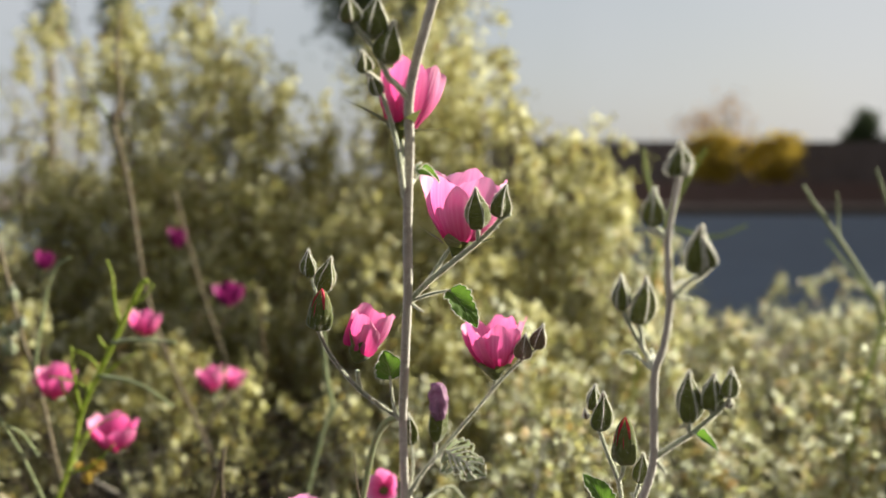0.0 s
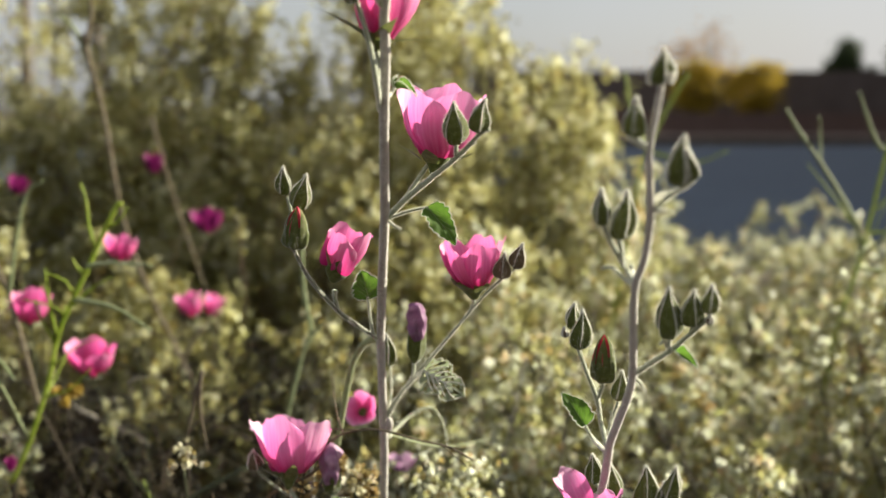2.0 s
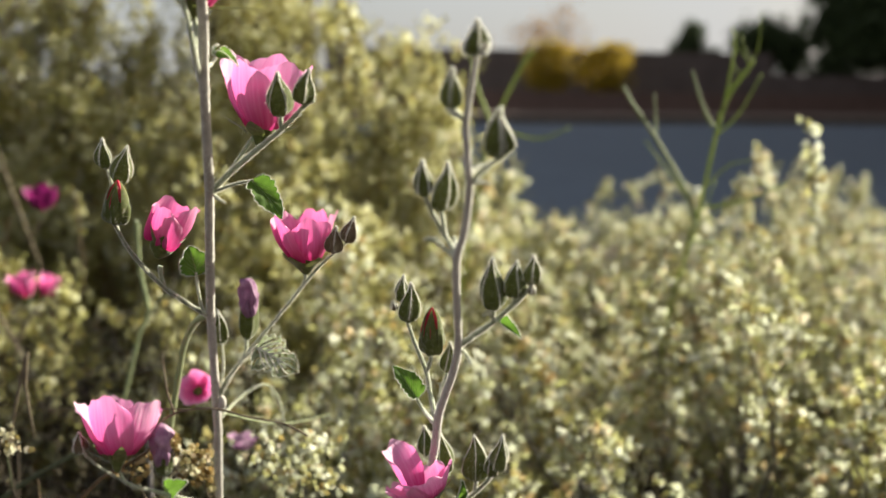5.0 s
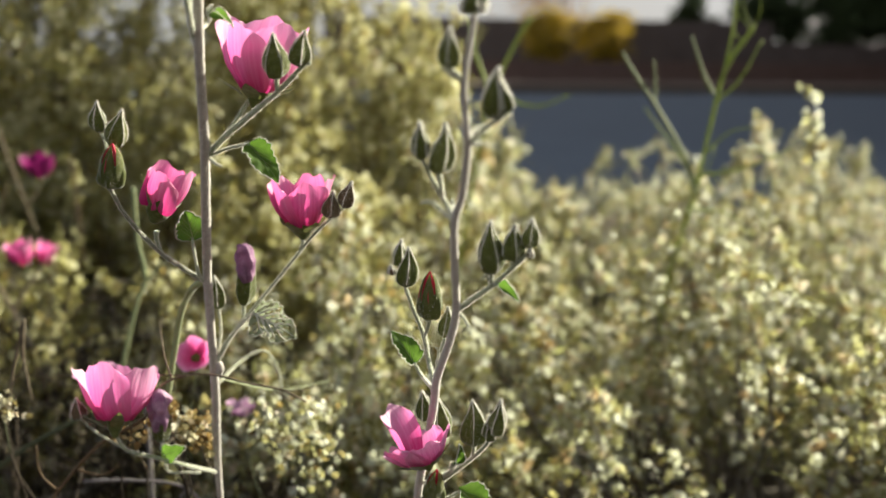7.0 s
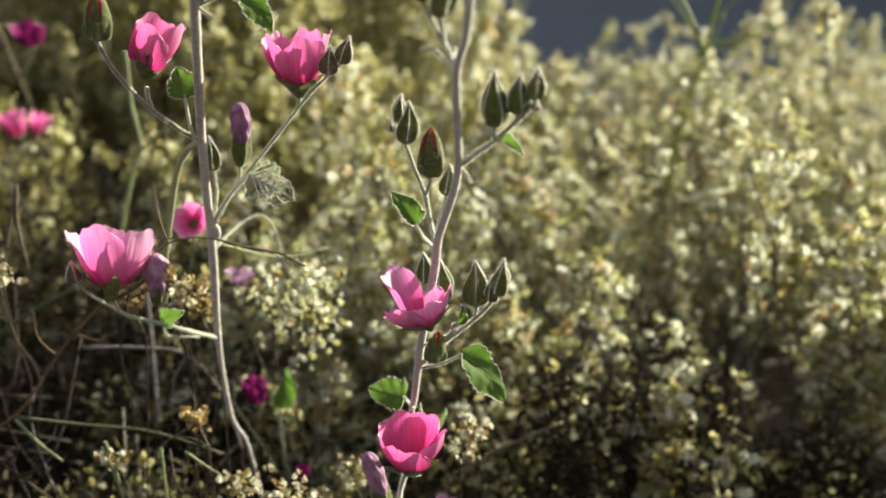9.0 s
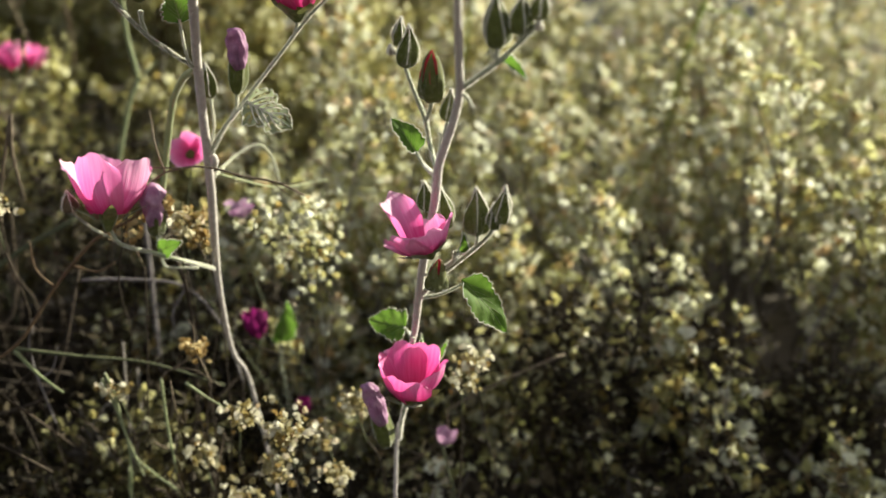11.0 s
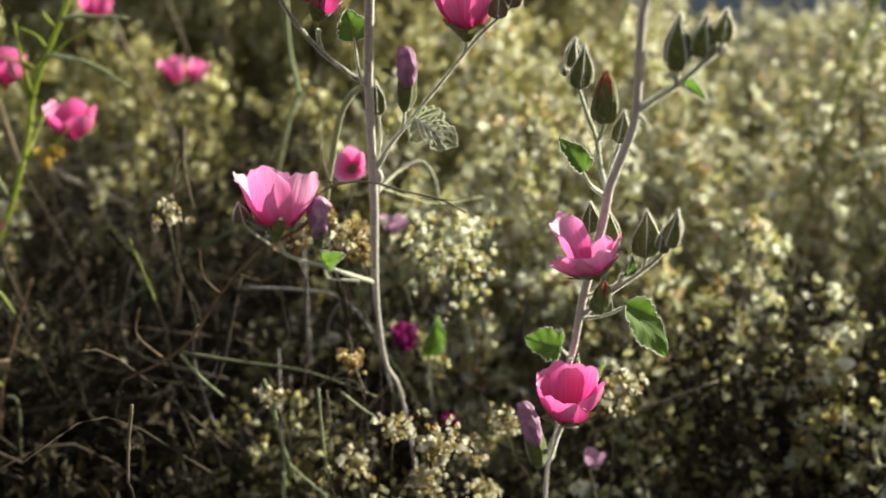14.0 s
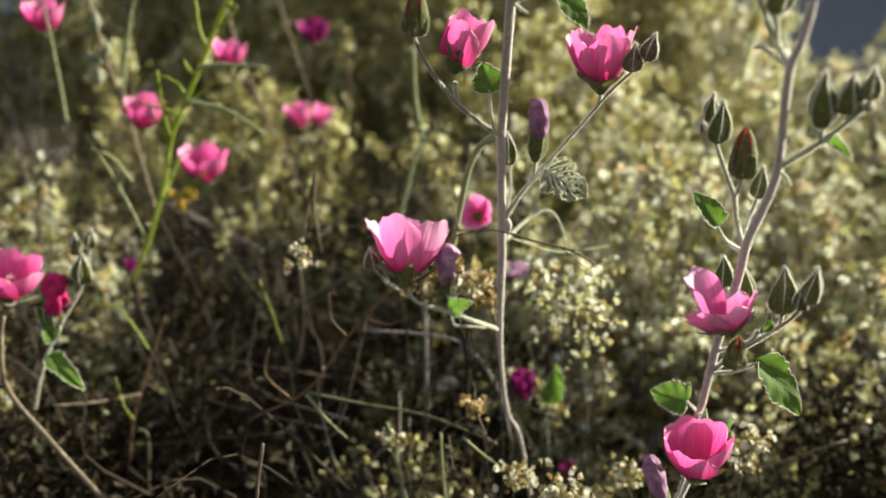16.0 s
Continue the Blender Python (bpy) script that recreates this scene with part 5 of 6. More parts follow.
weed("bright yellow-green wiry weed with thin shoots", (-0.30, 0.82, 0.0), WEED_LIME, [
    ([(-0.30, 0.82, 0.0), (-0.3043, 0.8000, 0.2685), (-0.2898, 0.8000, 0.3000), (-0.2743, 0.8000, 0.3436), (-0.2662, 0.8000, 0.3774), (-0.2566, 0.8000, 0.4002), (-0.2431, 0.8000, 0.4267), (-0.2326, 0.8000, 0.4486), (-0.2197, 0.8000, 0.4741), (-0.2155, 0.8000, 0.4752)], 1.5, "stem", None),
    ([(-0.2662, 0.8000, 0.3774), (-0.2672, 0.7900, 0.4038), (-0.2659, 0.7800, 0.4311)], 1.0, "shoot", None),
    ([(-0.2677, 0.8000, 0.3741), (-0.2745, 0.7900, 0.3956), (-0.2776, 0.7900, 0.4077)], 0.7, "shoot", None),
    ([(-0.2445, 0.8000, 0.4247), (-0.2502, 0.8000, 0.4307), (-0.2527, 0.8000, 0.4367)], 1.0, "shoot", None),
    ([(-0.2420, 0.8000, 0.4307), (-0.2235, 0.7900, 0.4343), (-0.1905, 0.7800, 0.4341)], 1.2, "shoot", WEED_PALE),
    ([(-0.2528, 0.8000, 0.4064), (-0.2214, 0.7900, 0.4021), (-0.1929, 0.7800, 0.3875)], 1.2, "shoot", WEED_PALE),
    ([(-0.2359, 0.8000, 0.4427), (-0.2400, 0.8000, 0.4604), (-0.2412, 0.8000, 0.4780), (-0.2449, 0.8000, 0.4918)], 0.9, "shoot", None),
    ([(-0.2566, 0.8000, 0.4002), (-0.2398, 0.8000, 0.4146), (-0.2261, 0.8000, 0.4227)], 0.7, "shoot", None),
    ([(-0.2712, 0.8000, 0.3564), (-0.2555, 0.8000, 0.3692), (-0.2373, 0.8000, 0.3777)], 0.5, "shoot", None),
    ([(-0.2898, 0.8000, 0.3000), (-0.3008, 0.7800, 0.3479), (-0.3179, 0.7700, 0.3882)], 0.8, "shoot", WEED_PALE),
    ([(-0.2931, 0.7850, 0.3510), (-0.2992, 0.7700, 0.3706), (-0.3095, 0.7600, 0.3798)], 0.8, "shoot", WEED_PALE),
    ([(-0.2267, 0.8000, 0.4585), (-0.2182, 0.8000, 0.4644), (-0.2116, 0.8000, 0.4741)], 0.7, "shoot", None),
], 0.0016, twigs=5)
weed("feathery green weed with pale stems beside the street", (0.50, 1.12, 0.0), WEED, [
    ([(0.50, 1.12, 0.0), (0.4264, 1.0900, 0.3569), (0.4363, 1.0800, 0.4111), (0.4445, 1.0700, 0.4749), (0.4532, 1.0600, 0.5311), (0.4774, 1.0600, 0.5670), (0.4785, 1.0600, 0.5717)], 2.2, "stem", None),
    ([(0.4341, 1.0800, 0.4053), (0.4208, 1.0700, 0.4381), (0.3854, 1.0600, 0.4893), (0.3545, 1.0500, 0.5276), (0.3436, 1.0500, 0.5453)], 2.4, "shoot", WEED_PALE),
    ([(0.3823, 1.0600, 0.4921), (0.3813, 1.0600, 0.5141), (0.3756, 1.0500, 0.5386)], 1.3, "shoot", WEED_PALE),
    ([(0.4451, 1.0700, 0.5059), (0.4301, 1.0600, 0.5254), (0.4128, 1.0500, 0.5606)], 2.0, "shoot", WEED_PALE),
    ([(0.4507, 1.0600, 0.5228), (0.4560, 1.0600, 0.5531), (0.4559, 1.0500, 0.5907), (0.4509, 1.0500, 0.6031)], 1.6, "shoot", None),
    ([(0.4405, 1.0800, 0.4227), (0.4827, 1.0800, 0.4283), (0.5268, 1.0600, 0.4507)], 1.6, "shoot", None),
    ([(0.4453, 1.0800, 0.4457), (0.4683, 1.0800, 0.4658), (0.4877, 1.0700, 0.4722)], 1.0, "shoot", None),
    ([(0.4387, 1.0800, 0.4111), (0.4227, 1.1000, 0.4440), (0.3911, 1.1200, 0.4894)], 1.2, "shoot", None),
    ([(0.4462, 1.0600, 0.4979), (0.4642, 1.0500, 0.5204), (0.4852, 1.0500, 0.5588)], 1.2, "shoot", None),
    ([(0.4326, 1.0800, 0.3995), (0.4406, 1.0500, 0.4202), (0.4544, 1.0500, 0.4371)], 1.2, "shoot", WEED_PALE),
    ([(0.4332, 1.0800, 0.3878), (0.4603, 1.0500, 0.3860), (0.4857, 1.0500, 0.3627)], 1.2, "shoot", None),
], 0.0012, twigs=6)
weed("thin green weed behind the budding mallow", (0.34, 1.35, 0.0), WEED, [
    ([(0.34, 1.35, 0.0), (0.2681, 1.3500, 0.4798), (0.2883, 1.3500, 0.5283), (0.3119, 1.3500, 0.5733), (0.3221, 1.3500, 0.5871)], 1.6, "stem", None),
    ([(0.2749, 1.3500, 0.4937), (0.2535, 1.3500, 0.5422), (0.2446, 1.3500, 0.5891)], 1.8, "shoot", None),
    ([(0.2749, 1.3500, 0.4937), (0.3307, 1.3500, 0.4798), (0.3721, 1.3500, 0.4937)], 1.3, "shoot", None),
], 0.0018)
weed("tall pale dry stem forked at its top", (-0.28, 1.18, 0.0), DRY, [
    ([(-0.28, 1.18, 0.0), (-0.2511, 1.1700, 0.2570), (-0.2648, 1.1600, 0.2962), (-0.2885, 1.1500, 0.3587), (-0.3101, 1.1500, 0.4246), (-0.3165, 1.1400, 0.4788), (-0.3243, 1.1400, 0.5374), (-0.3332, 1.1300, 0.5895), (-0.3396, 1.1300, 0.6183)], 1.7, "stem", DRY),
    ([(-0.3348, 1.1300, 0.5953), (-0.3487, 1.1300, 0.6240), (-0.3625, 1.1200, 0.6375)], 1.6, "shoot", WEED_PALE),
    ([(-0.3364, 1.1300, 0.6068), (-0.3300, 1.1300, 0.6412), (-0.3298, 1.1200, 0.6744), (-0.3256, 1.1200, 0.7195)], 1.5, "shoot", DRY),
    ([(-0.2582, 1.1700, 0.2756), (-0.2354, 1.1800, 0.3136), (-0.2141, 1.2000, 0.3379)], 1.2, "shoot", DRY),
    ([(-0.2885, 1.1500, 0.3587), (-0.3210, 1.1400, 0.3871), (-0.3383, 1.1400, 0.4079)], 0.8, "shoot", None),
], 0.0016, "dry_weed", "dry weed", "dry weeds")
seeded = weed("pale grey stem with small seed heads", (-0.36, 0.92, 0.0), DRY, [
    ([(-0.36, 0.92, 0.0), (-0.3237, 0.9200, 0.2904), (-0.3410, 0.9200, 0.3729), (-0.3544, 0.9200, 0.4162), (-0.3672, 0.9200, 0.4735), (-0.3757, 0.9200, 0.5115)], 1.2, "stem", DRY),
    ([(-0.3455, 0.9200, 0.3873), (-0.3372, 0.9200, 0.4353), (-0.3269, 0.9200, 0.4735), (-0.3124, 0.9200, 0.4854)], 1.0, "shoot", WEED_PALE),
    ([(-0.3925, 0.9200, 0.3366), (-0.3962, 0.9200, 0.3873), (-0.3999, 0.9200, 0.4295), (-0.4050, 0.9200, 0.4707)], 1.0, "shoot", WEED_PALE),
], 0.0017, "dry_weed", "dry weed", "dry weeds")
for base_, tip_, wide_ in (((-0.3655, 0.92, 0.4020), (-0.3640, 0.917, 0.4190), 0.0105), ((-0.3675, 0.92, 0.4170), (-0.3690, 0.917, 0.4300), 0.0075), ((-0.3630, 0.92, 0.4190), (-0.3600, 0.917, 0.4330), 0.0080), ((-0.3560, 0.92, 0.4260), (-0.3525, 0.917, 0.4370), 0.0070), ((-0.3620, 0.92, 0.4480), (-0.3600, 0.917, 0.4640), 0.0090)):
    bud(seeded, base_, tip_, wide_, mat=LEAF_PALE, label="pale green swollen seed pod", down=60, name="seed_pod")
weed("tall brown dry stem in the thicket", (-0.20, 1.5, 0.0), DRY, [
    ([(-0.20, 1.5, 0.0), (-0.2946, 1.4800, 0.3038), (-0.3196, 1.4600, 0.3984), (-0.3388, 1.4500, 0.4744), (-0.3529, 1.4500, 0.5340)], 1.5, "stem", None),
    ([(-0.3035, 1.4700, 0.3439), (-0.2821, 1.4600, 0.3832), (-0.2803, 1.4600, 0.4135)], 1.0, "shoot", None),
], 0.0017, "dry_weed", "dry weed", "dry weeds")
weed("pale green upright stem behind the mallow", (-0.10, 0.92, 0.0), WEED_PALE, [
    ([(-0.10, 0.92, 0.0), (-0.1173, 0.9100, 0.2720), (-0.1100, 0.9050, 0.3023), (-0.0990, 0.9000, 0.3434), (-0.0921, 0.9000, 0.3618), (-0.0974, 0.9000, 0.3956), (-0.0977, 0.8900, 0.4361)], 1.5, "stem", None),
    ([(-0.0950, 0.9000, 0.3540), (-0.0866, 0.9000, 0.3641), (-0.0764, 0.9000, 0.3740)], 0.9, "shoot", None),
], 0.0016, "dry_weed", "dry weed", "dry weeds")
weed("pale arching stem behind the mallow", (-0.04, 0.66, 0.0), WEED_PALE, [
    ([(-0.04, 0.66, 0.0), (-0.0508, 0.6400, 0.3419), (-0.0457, 0.6350, 0.3702), (-0.0402, 0.6250, 0.3967), (-0.0332, 0.6150, 0.4118), (-0.0246, 0.6000, 0.4198)], 1.6, "stem", None),
], 0.0015, "dry_weed", "dry weed", "dry weeds")
side_branch(A, [(-0.0187, 0.5887, 0.3658), (-0.0079, 0.6100, 0.3714), (0.0045, 0.6200, 0.3747), (0.0119, 0.6250, 0.3647), (0.0150, 0.6300, 0.3497)], 0.0010, 0.0006, WEED_PALE, label="pale arching dry shoot curling over")
weed("thin brown dry twig lying across the mallow stem", (-0.10, 0.60, 0.0), DRY, [
    ([(-0.10, 0.60, 0.0), (-0.0648, 0.6000, 0.3440), (-0.0481, 0.5900, 0.3654), (-0.0325, 0.5800, 0.3734), (-0.0191, 0.5730, 0.3750), (-0.0031, 0.5700, 0.3711), (0.0142, 0.5700, 0.3670), (0.0273, 0.5700, 0.3598)], 1.0, "stem", None),
    ([(-0.0178, 0.6000, 0.3646), (0.0135, 0.6600, 0.3390), (0.0448, 0.7000, 0.3320)], 1.0, "shoot", WEED_PALE),
    ([(-0.0325, 0.5800, 0.3734), (-0.0762, 0.6000, 0.3695), (-0.1198, 0.6200, 0.3640)], 0.6, "shoot", None),
    ([(0.0142, 0.5700, 0.3670), (0.0212, 0.5650, 0.3678), (0.0295, 0.5600, 0.3705)], 0.5, "shoot", None),
    ([(0.0099, 0.5700, 0.3681), (0.0148, 0.5700, 0.3642), (0.0239, 0.5700, 0.3567)], 0.5, "shoot", None),
    ([(-0.0424, 0.5870, 0.3693), (-0.0463, 0.5900, 0.3814), (-0.0494, 0.6000, 0.3989)], 0.8, "shoot", None),
], 0.0007, "dry_twig", "twig", "dry twigs")
weed("tan dry twig bent at its top", (-0.14, 0.74, 0.0), DRY, [
    ([(-0.14, 0.74, 0.0), (-0.1574, 0.7100, 0.3056), (-0.1524, 0.7050, 0.3338), (-0.1454, 0.7000, 0.3609), (-0.1409, 0.7000, 0.3772)], 1.2, "stem", None),
    ([(-0.1417, 0.7000, 0.3754), (-0.1430, 0.7000, 0.3536), (-0.1390, 0.7000, 0.3240)], 1.3, "shoot", None),
    ([(-0.1524, 0.7050, 0.3338), (-0.1447, 0.7000, 0.3444), (-0.1404, 0.7000, 0.3500)], 0.6, "shoot", None),
], 0.0011, "dry_twig", "twig", "dry twigs")
weed("thin upright dry stick", (-0.12, 0.50, 0.0), DRY, [
    ([(-0.12, 0.50, 0.0), (-0.1435, 0.5200, 0.2338), (-0.1413, 0.5200, 0.2562), (-0.1377, 0.5200, 0.2774)], 0.9, "stem", None),
], 0.0012, "dry_twig", "twig", "dry twigs")
weed("pale green bare stalk with curly dry tendrils", (-0.04, 0.58, 0.0), WEED_PALE, [
    ([(-0.04, 0.58, 0.0), (-0.0500, 0.6000, 0.1876), (-0.0531, 0.6000, 0.2172), (-0.0546, 0.6000, 0.2477)], 1.3, "stem", None),
    ([(-0.0546, 0.6000, 0.2477), (-0.0481, 0.6000, 0.2531), (-0.0349, 0.5950, 0.2537), (-0.0214, 0.5900, 0.2457)], 0.7, "shoot", DRY),
    ([(-0.0481, 0.6000, 0.2531), (-0.0383, 0.6000, 0.2601), (-0.0352, 0.6050, 0.2719), (-0.0386, 0.6100, 0.2785)], 0.6, "shoot", DRY),
    ([(-0.0498, 0.6000, 0.2460), (-0.0479, 0.6000, 0.2281), (-0.0438, 0.6000, 0.2190), (-0.0421, 0.6000, 0.2263)], 0.7, "shoot", DRY),
    ([(-0.0404, 0.5900, 0.2491), (-0.0285, 0.5900, 0.2386), (-0.0156, 0.5850, 0.2325)], 1.1, "shoot", None),
    ([(-0.0524, 0.6000, 0.2025), (-0.0595, 0.6000, 0.2068), (-0.0631, 0.6000, 0.2105)], 0.7, "shoot", DRY),
], 0.0008, "dry_twig", "twig", "dry twigs")
weed("pale stalk with a small fruit cluster", (-0.07, 0.60, 0.0), WEED_PALE, [
    ([(-0.07, 0.60, 0.0), (-0.0717, 0.6200, 0.1757), (-0.0803, 0.6200, 0.2063), (-0.0836, 0.6200, 0.2288), (-0.0881, 0.6200, 0.2435)], 1.3, "stem", None),
], 0.0008, "dry_twig", "twig", "dry twigs")
weed("thin bent pale shoot in the dark brush", (-0.30, 0.70, 0.0), WEED, [
    ([(-0.30, 0.70, 0.0), (-0.2592, 0.7000, 0.2546), (-0.2676, 0.7000, 0.2697), (-0.2790, 0.7000, 0.2841), (-0.2973, 0.7000, 0.2852)], 0.9, "stem", None),
], 0.0014, "dry_twig", "twig", "dry twigs")
weed("long brown woody twig rising through the brush", (-0.18, 0.63, 0.0), RUST, [
    ([(-0.20, 0.66, 0.0), (-0.1750, 0.6350, 0.2360), (-0.1380, 0.6300, 0.2580), (-0.1110, 0.6250, 0.2950), (-0.0870, 0.6200, 0.3230), (-0.0630, 0.6050, 0.3400), (-0.0500, 0.5930, 0.3560)], 1.1, "stem", None),
    ([(-0.1380, 0.6300, 0.2570), (-0.1030, 0.6350, 0.2480), (-0.0650, 0.6400, 0.2390), (-0.0230, 0.6400, 0.2220)], 1.1, "shoot", SHADE_STEM),
    ([(-0.1380, 0.6300, 0.2560), (-0.1270, 0.6280, 0.2420), (-0.1130, 0.6250, 0.2300)], 1.2, "shoot", WEED_PALE),
    ([(-0.1110, 0.6250, 0.2950), (-0.1190, 0.6200, 0.3080), (-0.1200, 0.6180, 0.3250)], 0.7, "shoot", None),
    ([(-0.1000, 0.6230, 0.3080), (-0.0860, 0.6180, 0.3060), (-0.0760, 0.6150, 0.3120)], 0.6, "shoot", None),
    ([(-0.1480, 0.6310, 0.2520), (-0.1610, 0.6250, 0.2700), (-0.1570, 0.6200, 0.2890)], 0.8, "shoot", None),
], 0.0011, "dry_twig", "twig", "dry twigs")
weed("crooked pale grey twig in the shaded brush", (-0.12, 0.70, 0.0), GREY_TWIG, [
    ([(-0.13, 0.72, 0.0), (-0.1280, 0.6650, 0.1900), (-0.1300, 0.6600, 0.2050), (-0.1370, 0.6600, 0.2400), (-0.1330, 0.6600, 0.2620)], 0.9, "stem", None),
    ([(-0.1340, 0.6600, 0.2230), (-0.1250, 0.6580, 0.2300), (-0.1200, 0.6560, 0.2450)], 0.6, "shoot", None),
], 0.0011, "dry_twig", "twig", "dry twigs")
weed("grey dead twig bending down beside the mallow stem", (-0.02, 0.72, 0.0), GREY_TWIG, [
    ([(-0.03, 0.74, 0.0), (-0.0150, 0.7000, 0.1950), (-0.0250, 0.7000, 0.2330), (-0.0470, 0.7000, 0.2630), (-0.0800, 0.7000, 0.2700), (-0.1110, 0.7000, 0.2710)], 1.1, "stem", None),
    ([(-0.0470, 0.7000, 0.2630), (-0.0560, 0.6950, 0.2480), (-0.0540, 0.6900, 0.2330)], 0.7, "shoot", None),
], 0.0012, "dry_twig", "twig", "dry twigs")
weed("straight grey-mauve dead stem in the brush", (-0.08, 0.84, 0.0), GREY_TWIG, [
    ([(-0.08, 0.86, 0.0), (-0.0820, 0.8200, 0.1500), (-0.0830, 0.8200, 0.2000), (-0.0840, 0.8200, 0.2450), (-0.0860, 0.8200, 0.2900)], 1.5, "stem", None),
], 0.0014, "dry_twig", "twig", "dry twigs")
weed("dull green leaning stem crossing the dark brush", (-0.30, 0.80, 0.0), SHADE_STEM, [
    ([(-0.34, 0.84, 0.0), (-0.2990, 0.8000, 0.1610), (-0.2360, 0.8000, 0.2060), (-0.1770, 0.8000, 0.2530), (-0.1300, 0.8000, 0.2800)], 1.6, "stem", None),
    ([(-0.2990, 0.7950, 0.1610), (-0.2700, 0.7900, 0.1950), (-0.2750, 0.7850, 0.2300)], 1.0, "shoot", None),
], 0.0014, "dry_twig", "twig", "dry twigs")
weed("rusty brown stem with yellow-green leaf tips", (-0.28, 0.72, 0.0), RUST, [
    ([(-0.30, 0.75, 0.0), (-0.2900, 0.7250, 0.1500), (-0.2820, 0.7200, 0.1920), (-0.2680, 0.7200, 0.2330), (-0.2530, 0.7200, 0.2710)], 1.0, "stem", None),
    ([(-0.2820, 0.7180, 0.1950), (-0.2800, 0.7000, 0.2130), (-0.2840, 0.7000, 0.2340)], 1.0, "shoot", WEED),
    ([(-0.2750, 0.7200, 0.2130), (-0.2920, 0.6900, 0.2200), (-0.3110, 0.6600, 0.2300)], 0.9, "shoot", DRY),
    ([(-0.2720, 0.7000, 0.1950), (-0.2650, 0.7000, 0.1890), (-0.2680, 0.7000, 0.1480)], 1.4, "shoot", SHADE_STEM),
], 0.0012, "dry_twig", "twig", "dry twigs")
weed("short yellow-green grass blade among dead twigs", (-0.17, 0.72, 0.0), WEED, [
    ([(-0.165, 0.73, 0.0), (-0.1690, 0.7050, 0.2600), (-0.1730, 0.7000, 0.2800), (-0.1770, 0.7000, 0.2930), (-0.1810, 0.7000, 0.3050)], 0.7, "stem", None),
], 0.0012, "dry_twig", "twig", "dry twigs")
weed("pale green jointed stalks low in the brush", (-0.08, 0.63, 0.0), WEED_PALE, [
    ([(-0.07, 0.65, 0.0), (-0.0800, 0.6200, 0.1500), (-0.0790, 0.6200, 0.2000), (-0.0900, 0.6200, 0.2400)], 1.2, "stem", None),
    ([(-0.0530, 0.6200, 0.1640), (-0.0650, 0.6200, 0.1760), (-0.0770, 0.6200, 0.1890)], 1.2, "shoot", None),
    ([(-0.0780, 0.6200, 0.1500), (-0.0800, 0.6180, 0.1680), (-0.0790, 0.6160, 0.1840)], 1.4, "shoot", None),
], 0.0008, "dry_twig", "twig", "dry twigs")
weed("long bare tan twig above the saltbush", (0.16, 0.70, 0.0), DRY, [
    ([(0.16, 0.70, 0.0), (0.1159, 0.6600, 0.1861), (0.1531, 0.6700, 0.1992), (0.1981, 0.6800, 0.2118)], 0.9, "stem", None),
], 0.0010, "dry_twig", "twig", "dry twigs")


def spray(label, pts, r, n, size, mat, twig_mat, spread_, name="saltbush_sprig", along=False):
    """A single sprig with papery fruits in a head at its top, or all along it."""
    w = thing(name, (pts[0][0], pts[0][1], pts[0][2]), label, "shrub sprig", "fruiting sprigs")
    g = Geo()
    tube(g, pts[1:], r * 0.6, r * 0.5, sides=6, per=5)
    part("stem", g, twig_mat, w)
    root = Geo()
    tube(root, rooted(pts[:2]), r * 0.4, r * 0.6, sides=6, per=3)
    # Darker than the stem above: shade near the ground is put into the colour.
    part("root_stalk", root, SHADE_TWIG, w, "foot of the sprig, darkened in place of shade")
    c = spline(pts[1:], 40)
    p = c[np.random.randint(0 if along else 34, 40, n)] + np.random.normal(0, spread_, (n, 3)) * np.array((1, 1, 0.8))
    part("fruit", fruits_mesh(p, size), mat, w, smooth=False, kind="stuff")
    return w


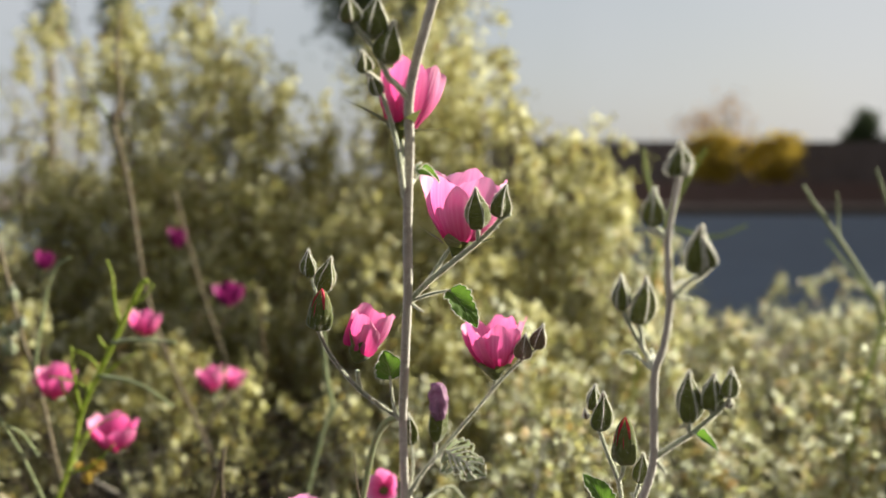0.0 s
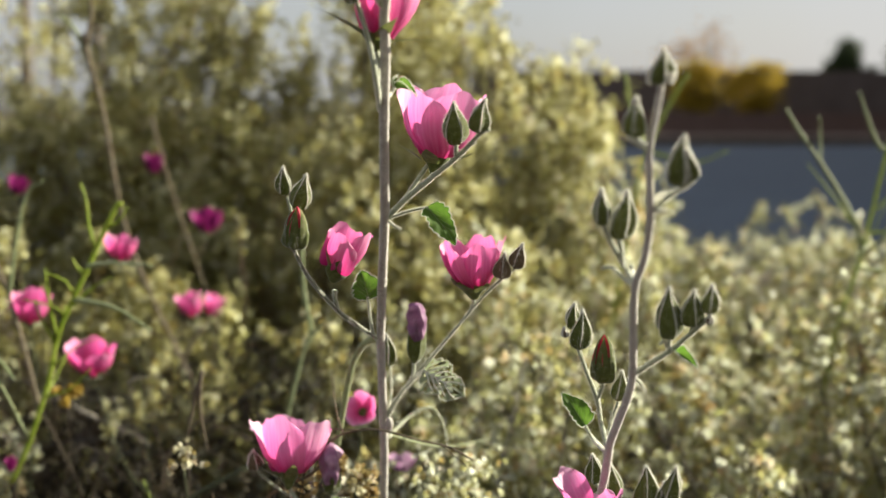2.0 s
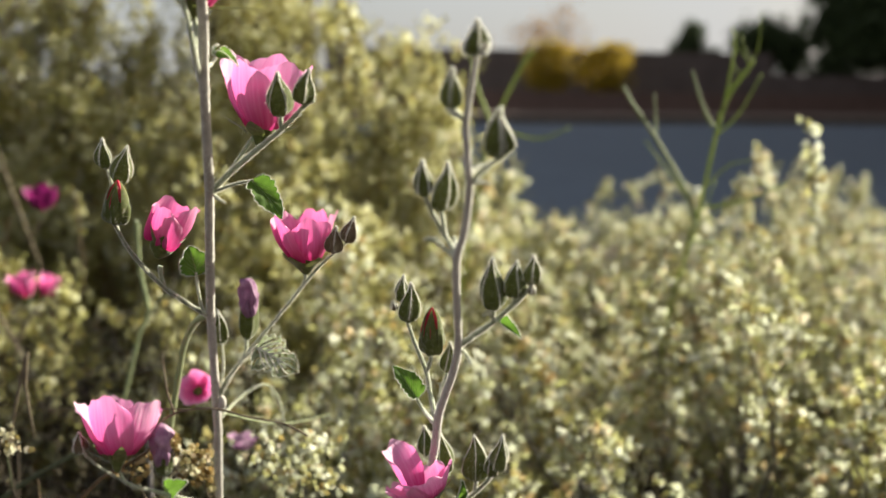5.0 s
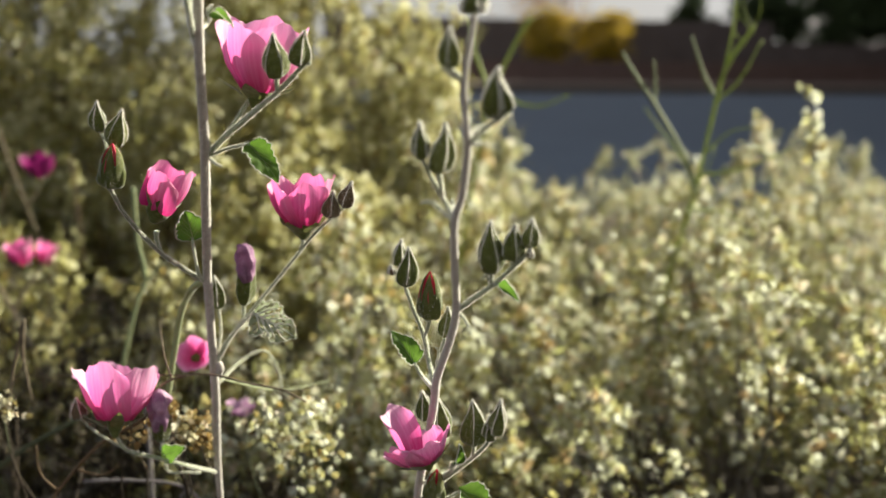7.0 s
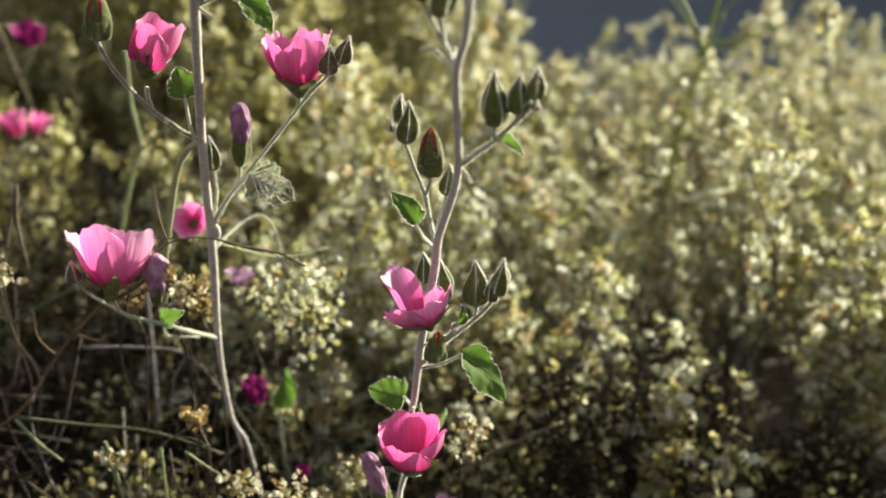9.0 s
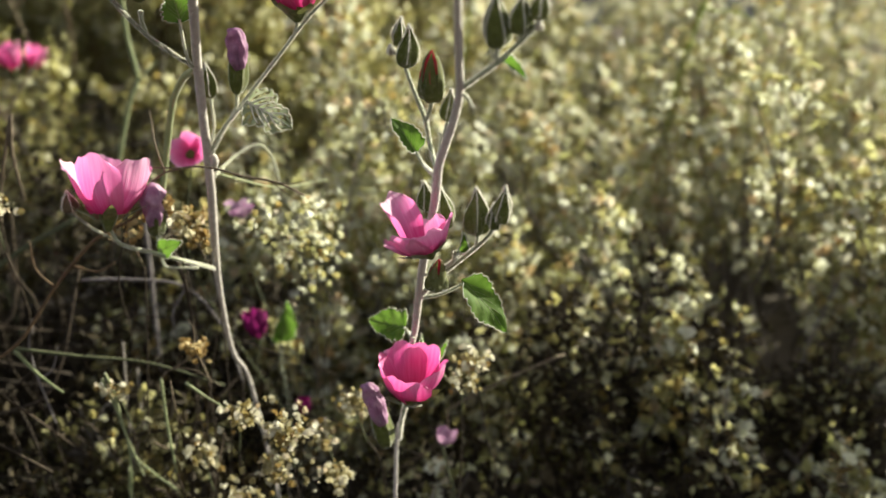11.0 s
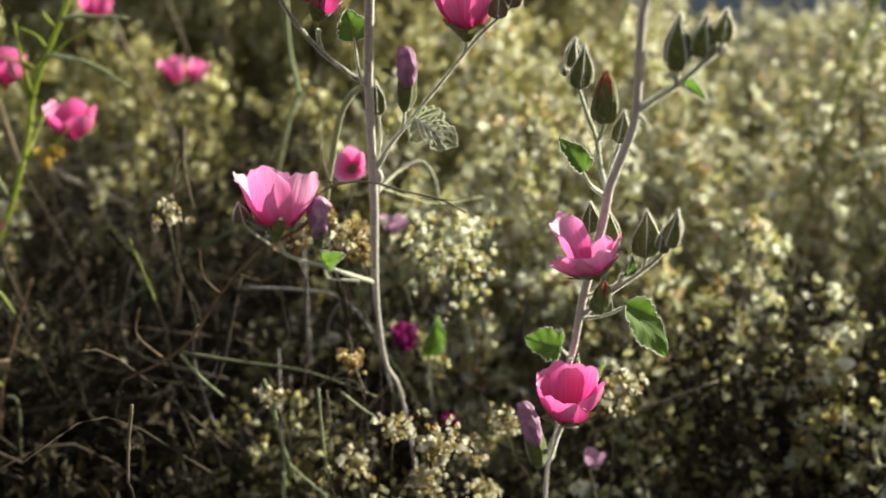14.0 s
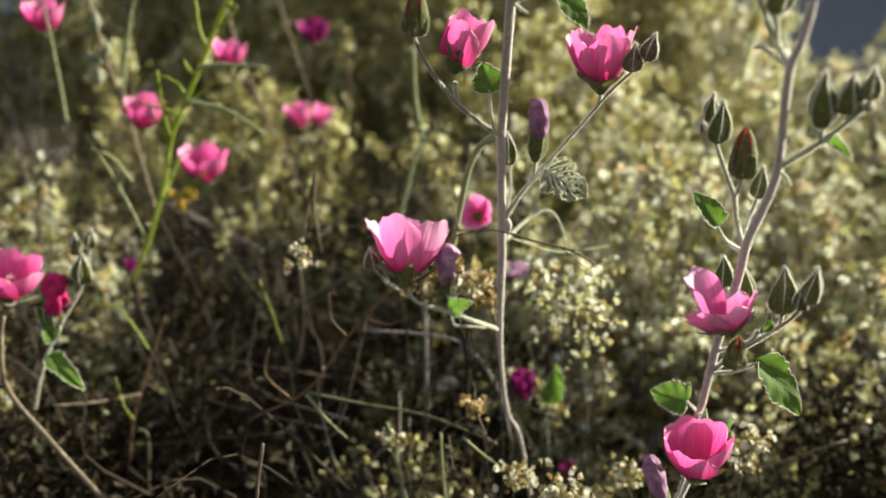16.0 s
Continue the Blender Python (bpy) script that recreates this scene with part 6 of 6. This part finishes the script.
spray("upright sprig crowded with cream papery fruits", [(0.70, 1.22, 0.0), (0.6314, 1.2000, 0.3958), (0.6220, 1.2000, 0.4480), (0.6105, 1.2000, 0.5120)], 0.002, 56, 0.0090, FRUIT, TWIG_GREY, 0.006, along=True)
HEADS = (
    ("cream fruit cluster on a dry twig", (-0.1405, 0.633, 0.3400), 22, 0.0046),
    ("cream fruit head low in the brush", (-0.0110, 0.581, 0.2310), 40, 0.0046),
    ("cream fruit head low in the brush", (0.0130, 0.562, 0.2310), 55, 0.0058),
    ("cream fruit head low in the brush", (0.0062, 0.580, 0.1960), 48, 0.0056),
    ("cream fruit head low in the brush", (0.0330, 0.600, 0.2060), 30, 0.0042),
    ("cream fruit head low in the brush", (0.0510, 0.613, 0.2170), 36, 0.0046),
    ("cream fruit head low in the brush", (0.0400, 0.600, 0.1780), 36, 0.0050),
    ("small olive fruit head on a green stalk", (-0.0350, 0.600, 0.1970), 26, 0.0046),
    ("cream fruit head low in the brush", (-0.0150, 0.600, 0.1650), 44, 0.0056),
    ("cream fruit head behind the low flower", (0.1170, 0.600, 0.2370), 26, 0.0050),
    ("cream fruit head behind the low flower", (0.1230, 0.600, 0.2480), 20, 0.0044),
    ("cream fruit cluster beside the mallow stem", (0.0040, 0.715, 0.3000), 40, 0.0072),
    ("cream fruit cluster beside the mallow stem", (0.0190, 0.720, 0.2930), 46, 0.0076),
    ("cream fruit cluster beside the mallow stem", (0.0340, 0.725, 0.3010), 40, 0.0072),
    ("cream fruit cluster beside the mallow stem", (0.0140, 0.720, 0.2770), 44, 0.0072),
    ("cream fruit cluster beside the mallow stem", (0.0310, 0.720, 0.2650), 40, 0.0072),
    ("cream fruit cluster beside the mallow stem", (0.0430, 0.725, 0.2770), 36, 0.0068),
    ("small pale fruit cluster on a stalk", (-0.0835, 0.620, 0.2310), 24, 0.0034),
    ("cream fruit cluster beside the wide flower", (-0.0370, 0.612, 0.3300), 34, 0.0056),
)
for words, at, count, spread_ in HEADS:
    x, y, z = at
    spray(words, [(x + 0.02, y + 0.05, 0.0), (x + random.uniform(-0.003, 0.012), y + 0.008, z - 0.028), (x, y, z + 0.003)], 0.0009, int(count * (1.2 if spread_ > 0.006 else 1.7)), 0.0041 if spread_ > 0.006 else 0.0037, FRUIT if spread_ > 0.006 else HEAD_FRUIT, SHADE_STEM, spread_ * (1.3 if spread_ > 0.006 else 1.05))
for at in ((-0.0690, 0.612, 0.3310), (-0.0340, 0.620, 0.3350), (-0.0490, 0.615, 0.3410), (-0.0330, 0.622, 0.3220), (-0.0360, 0.600, 0.2650)):
    x, y, z = at
    spray("ochre withered floret cluster among dry twigs", [(x + 0.02, y + 0.05, 0.0), (x + 0.008, y + 0.008, z - 0.025), (x, y, z + 0.002)], 0.0008, 30, 0.0036, OCHRE, DRY, 0.0044)
spray("yellow withered flower cluster", [(-0.30, 0.86, 0.0), (-0.2750, 0.8400, 0.3163), (-0.2726, 0.8400, 0.3245)], 0.001, 9, 0.009, YELLOW, DRY, 0.004)

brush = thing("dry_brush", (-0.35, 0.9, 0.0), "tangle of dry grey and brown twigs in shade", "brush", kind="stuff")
# The brown twigs and the leaves here are coloured near black in place of shade.
for nm, mt, cnt, thick in (("grey_twig", TWIG_GREY, 260, 0.0009), ("brown_twig", SHADE_TWIG, 900, 0.0010)):
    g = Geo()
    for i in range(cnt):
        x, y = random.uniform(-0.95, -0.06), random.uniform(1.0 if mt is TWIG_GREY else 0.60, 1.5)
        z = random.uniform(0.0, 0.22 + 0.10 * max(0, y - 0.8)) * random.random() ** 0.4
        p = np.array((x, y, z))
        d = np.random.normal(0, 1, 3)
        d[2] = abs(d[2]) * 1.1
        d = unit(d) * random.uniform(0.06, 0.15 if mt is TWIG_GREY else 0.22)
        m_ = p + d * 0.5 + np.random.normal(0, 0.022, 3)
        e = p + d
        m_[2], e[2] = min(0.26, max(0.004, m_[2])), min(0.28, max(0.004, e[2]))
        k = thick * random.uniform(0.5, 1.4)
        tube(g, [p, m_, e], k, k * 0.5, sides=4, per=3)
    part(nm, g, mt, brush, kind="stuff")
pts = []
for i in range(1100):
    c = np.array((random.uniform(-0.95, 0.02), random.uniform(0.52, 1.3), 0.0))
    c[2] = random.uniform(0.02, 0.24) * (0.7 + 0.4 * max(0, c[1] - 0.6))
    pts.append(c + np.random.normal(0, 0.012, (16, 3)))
part("dead_leaf", leaves_mesh(np.concatenate(pts), 0.014, 0.006), SHADE_LEAF, brush, smooth=False, kind="stuff")
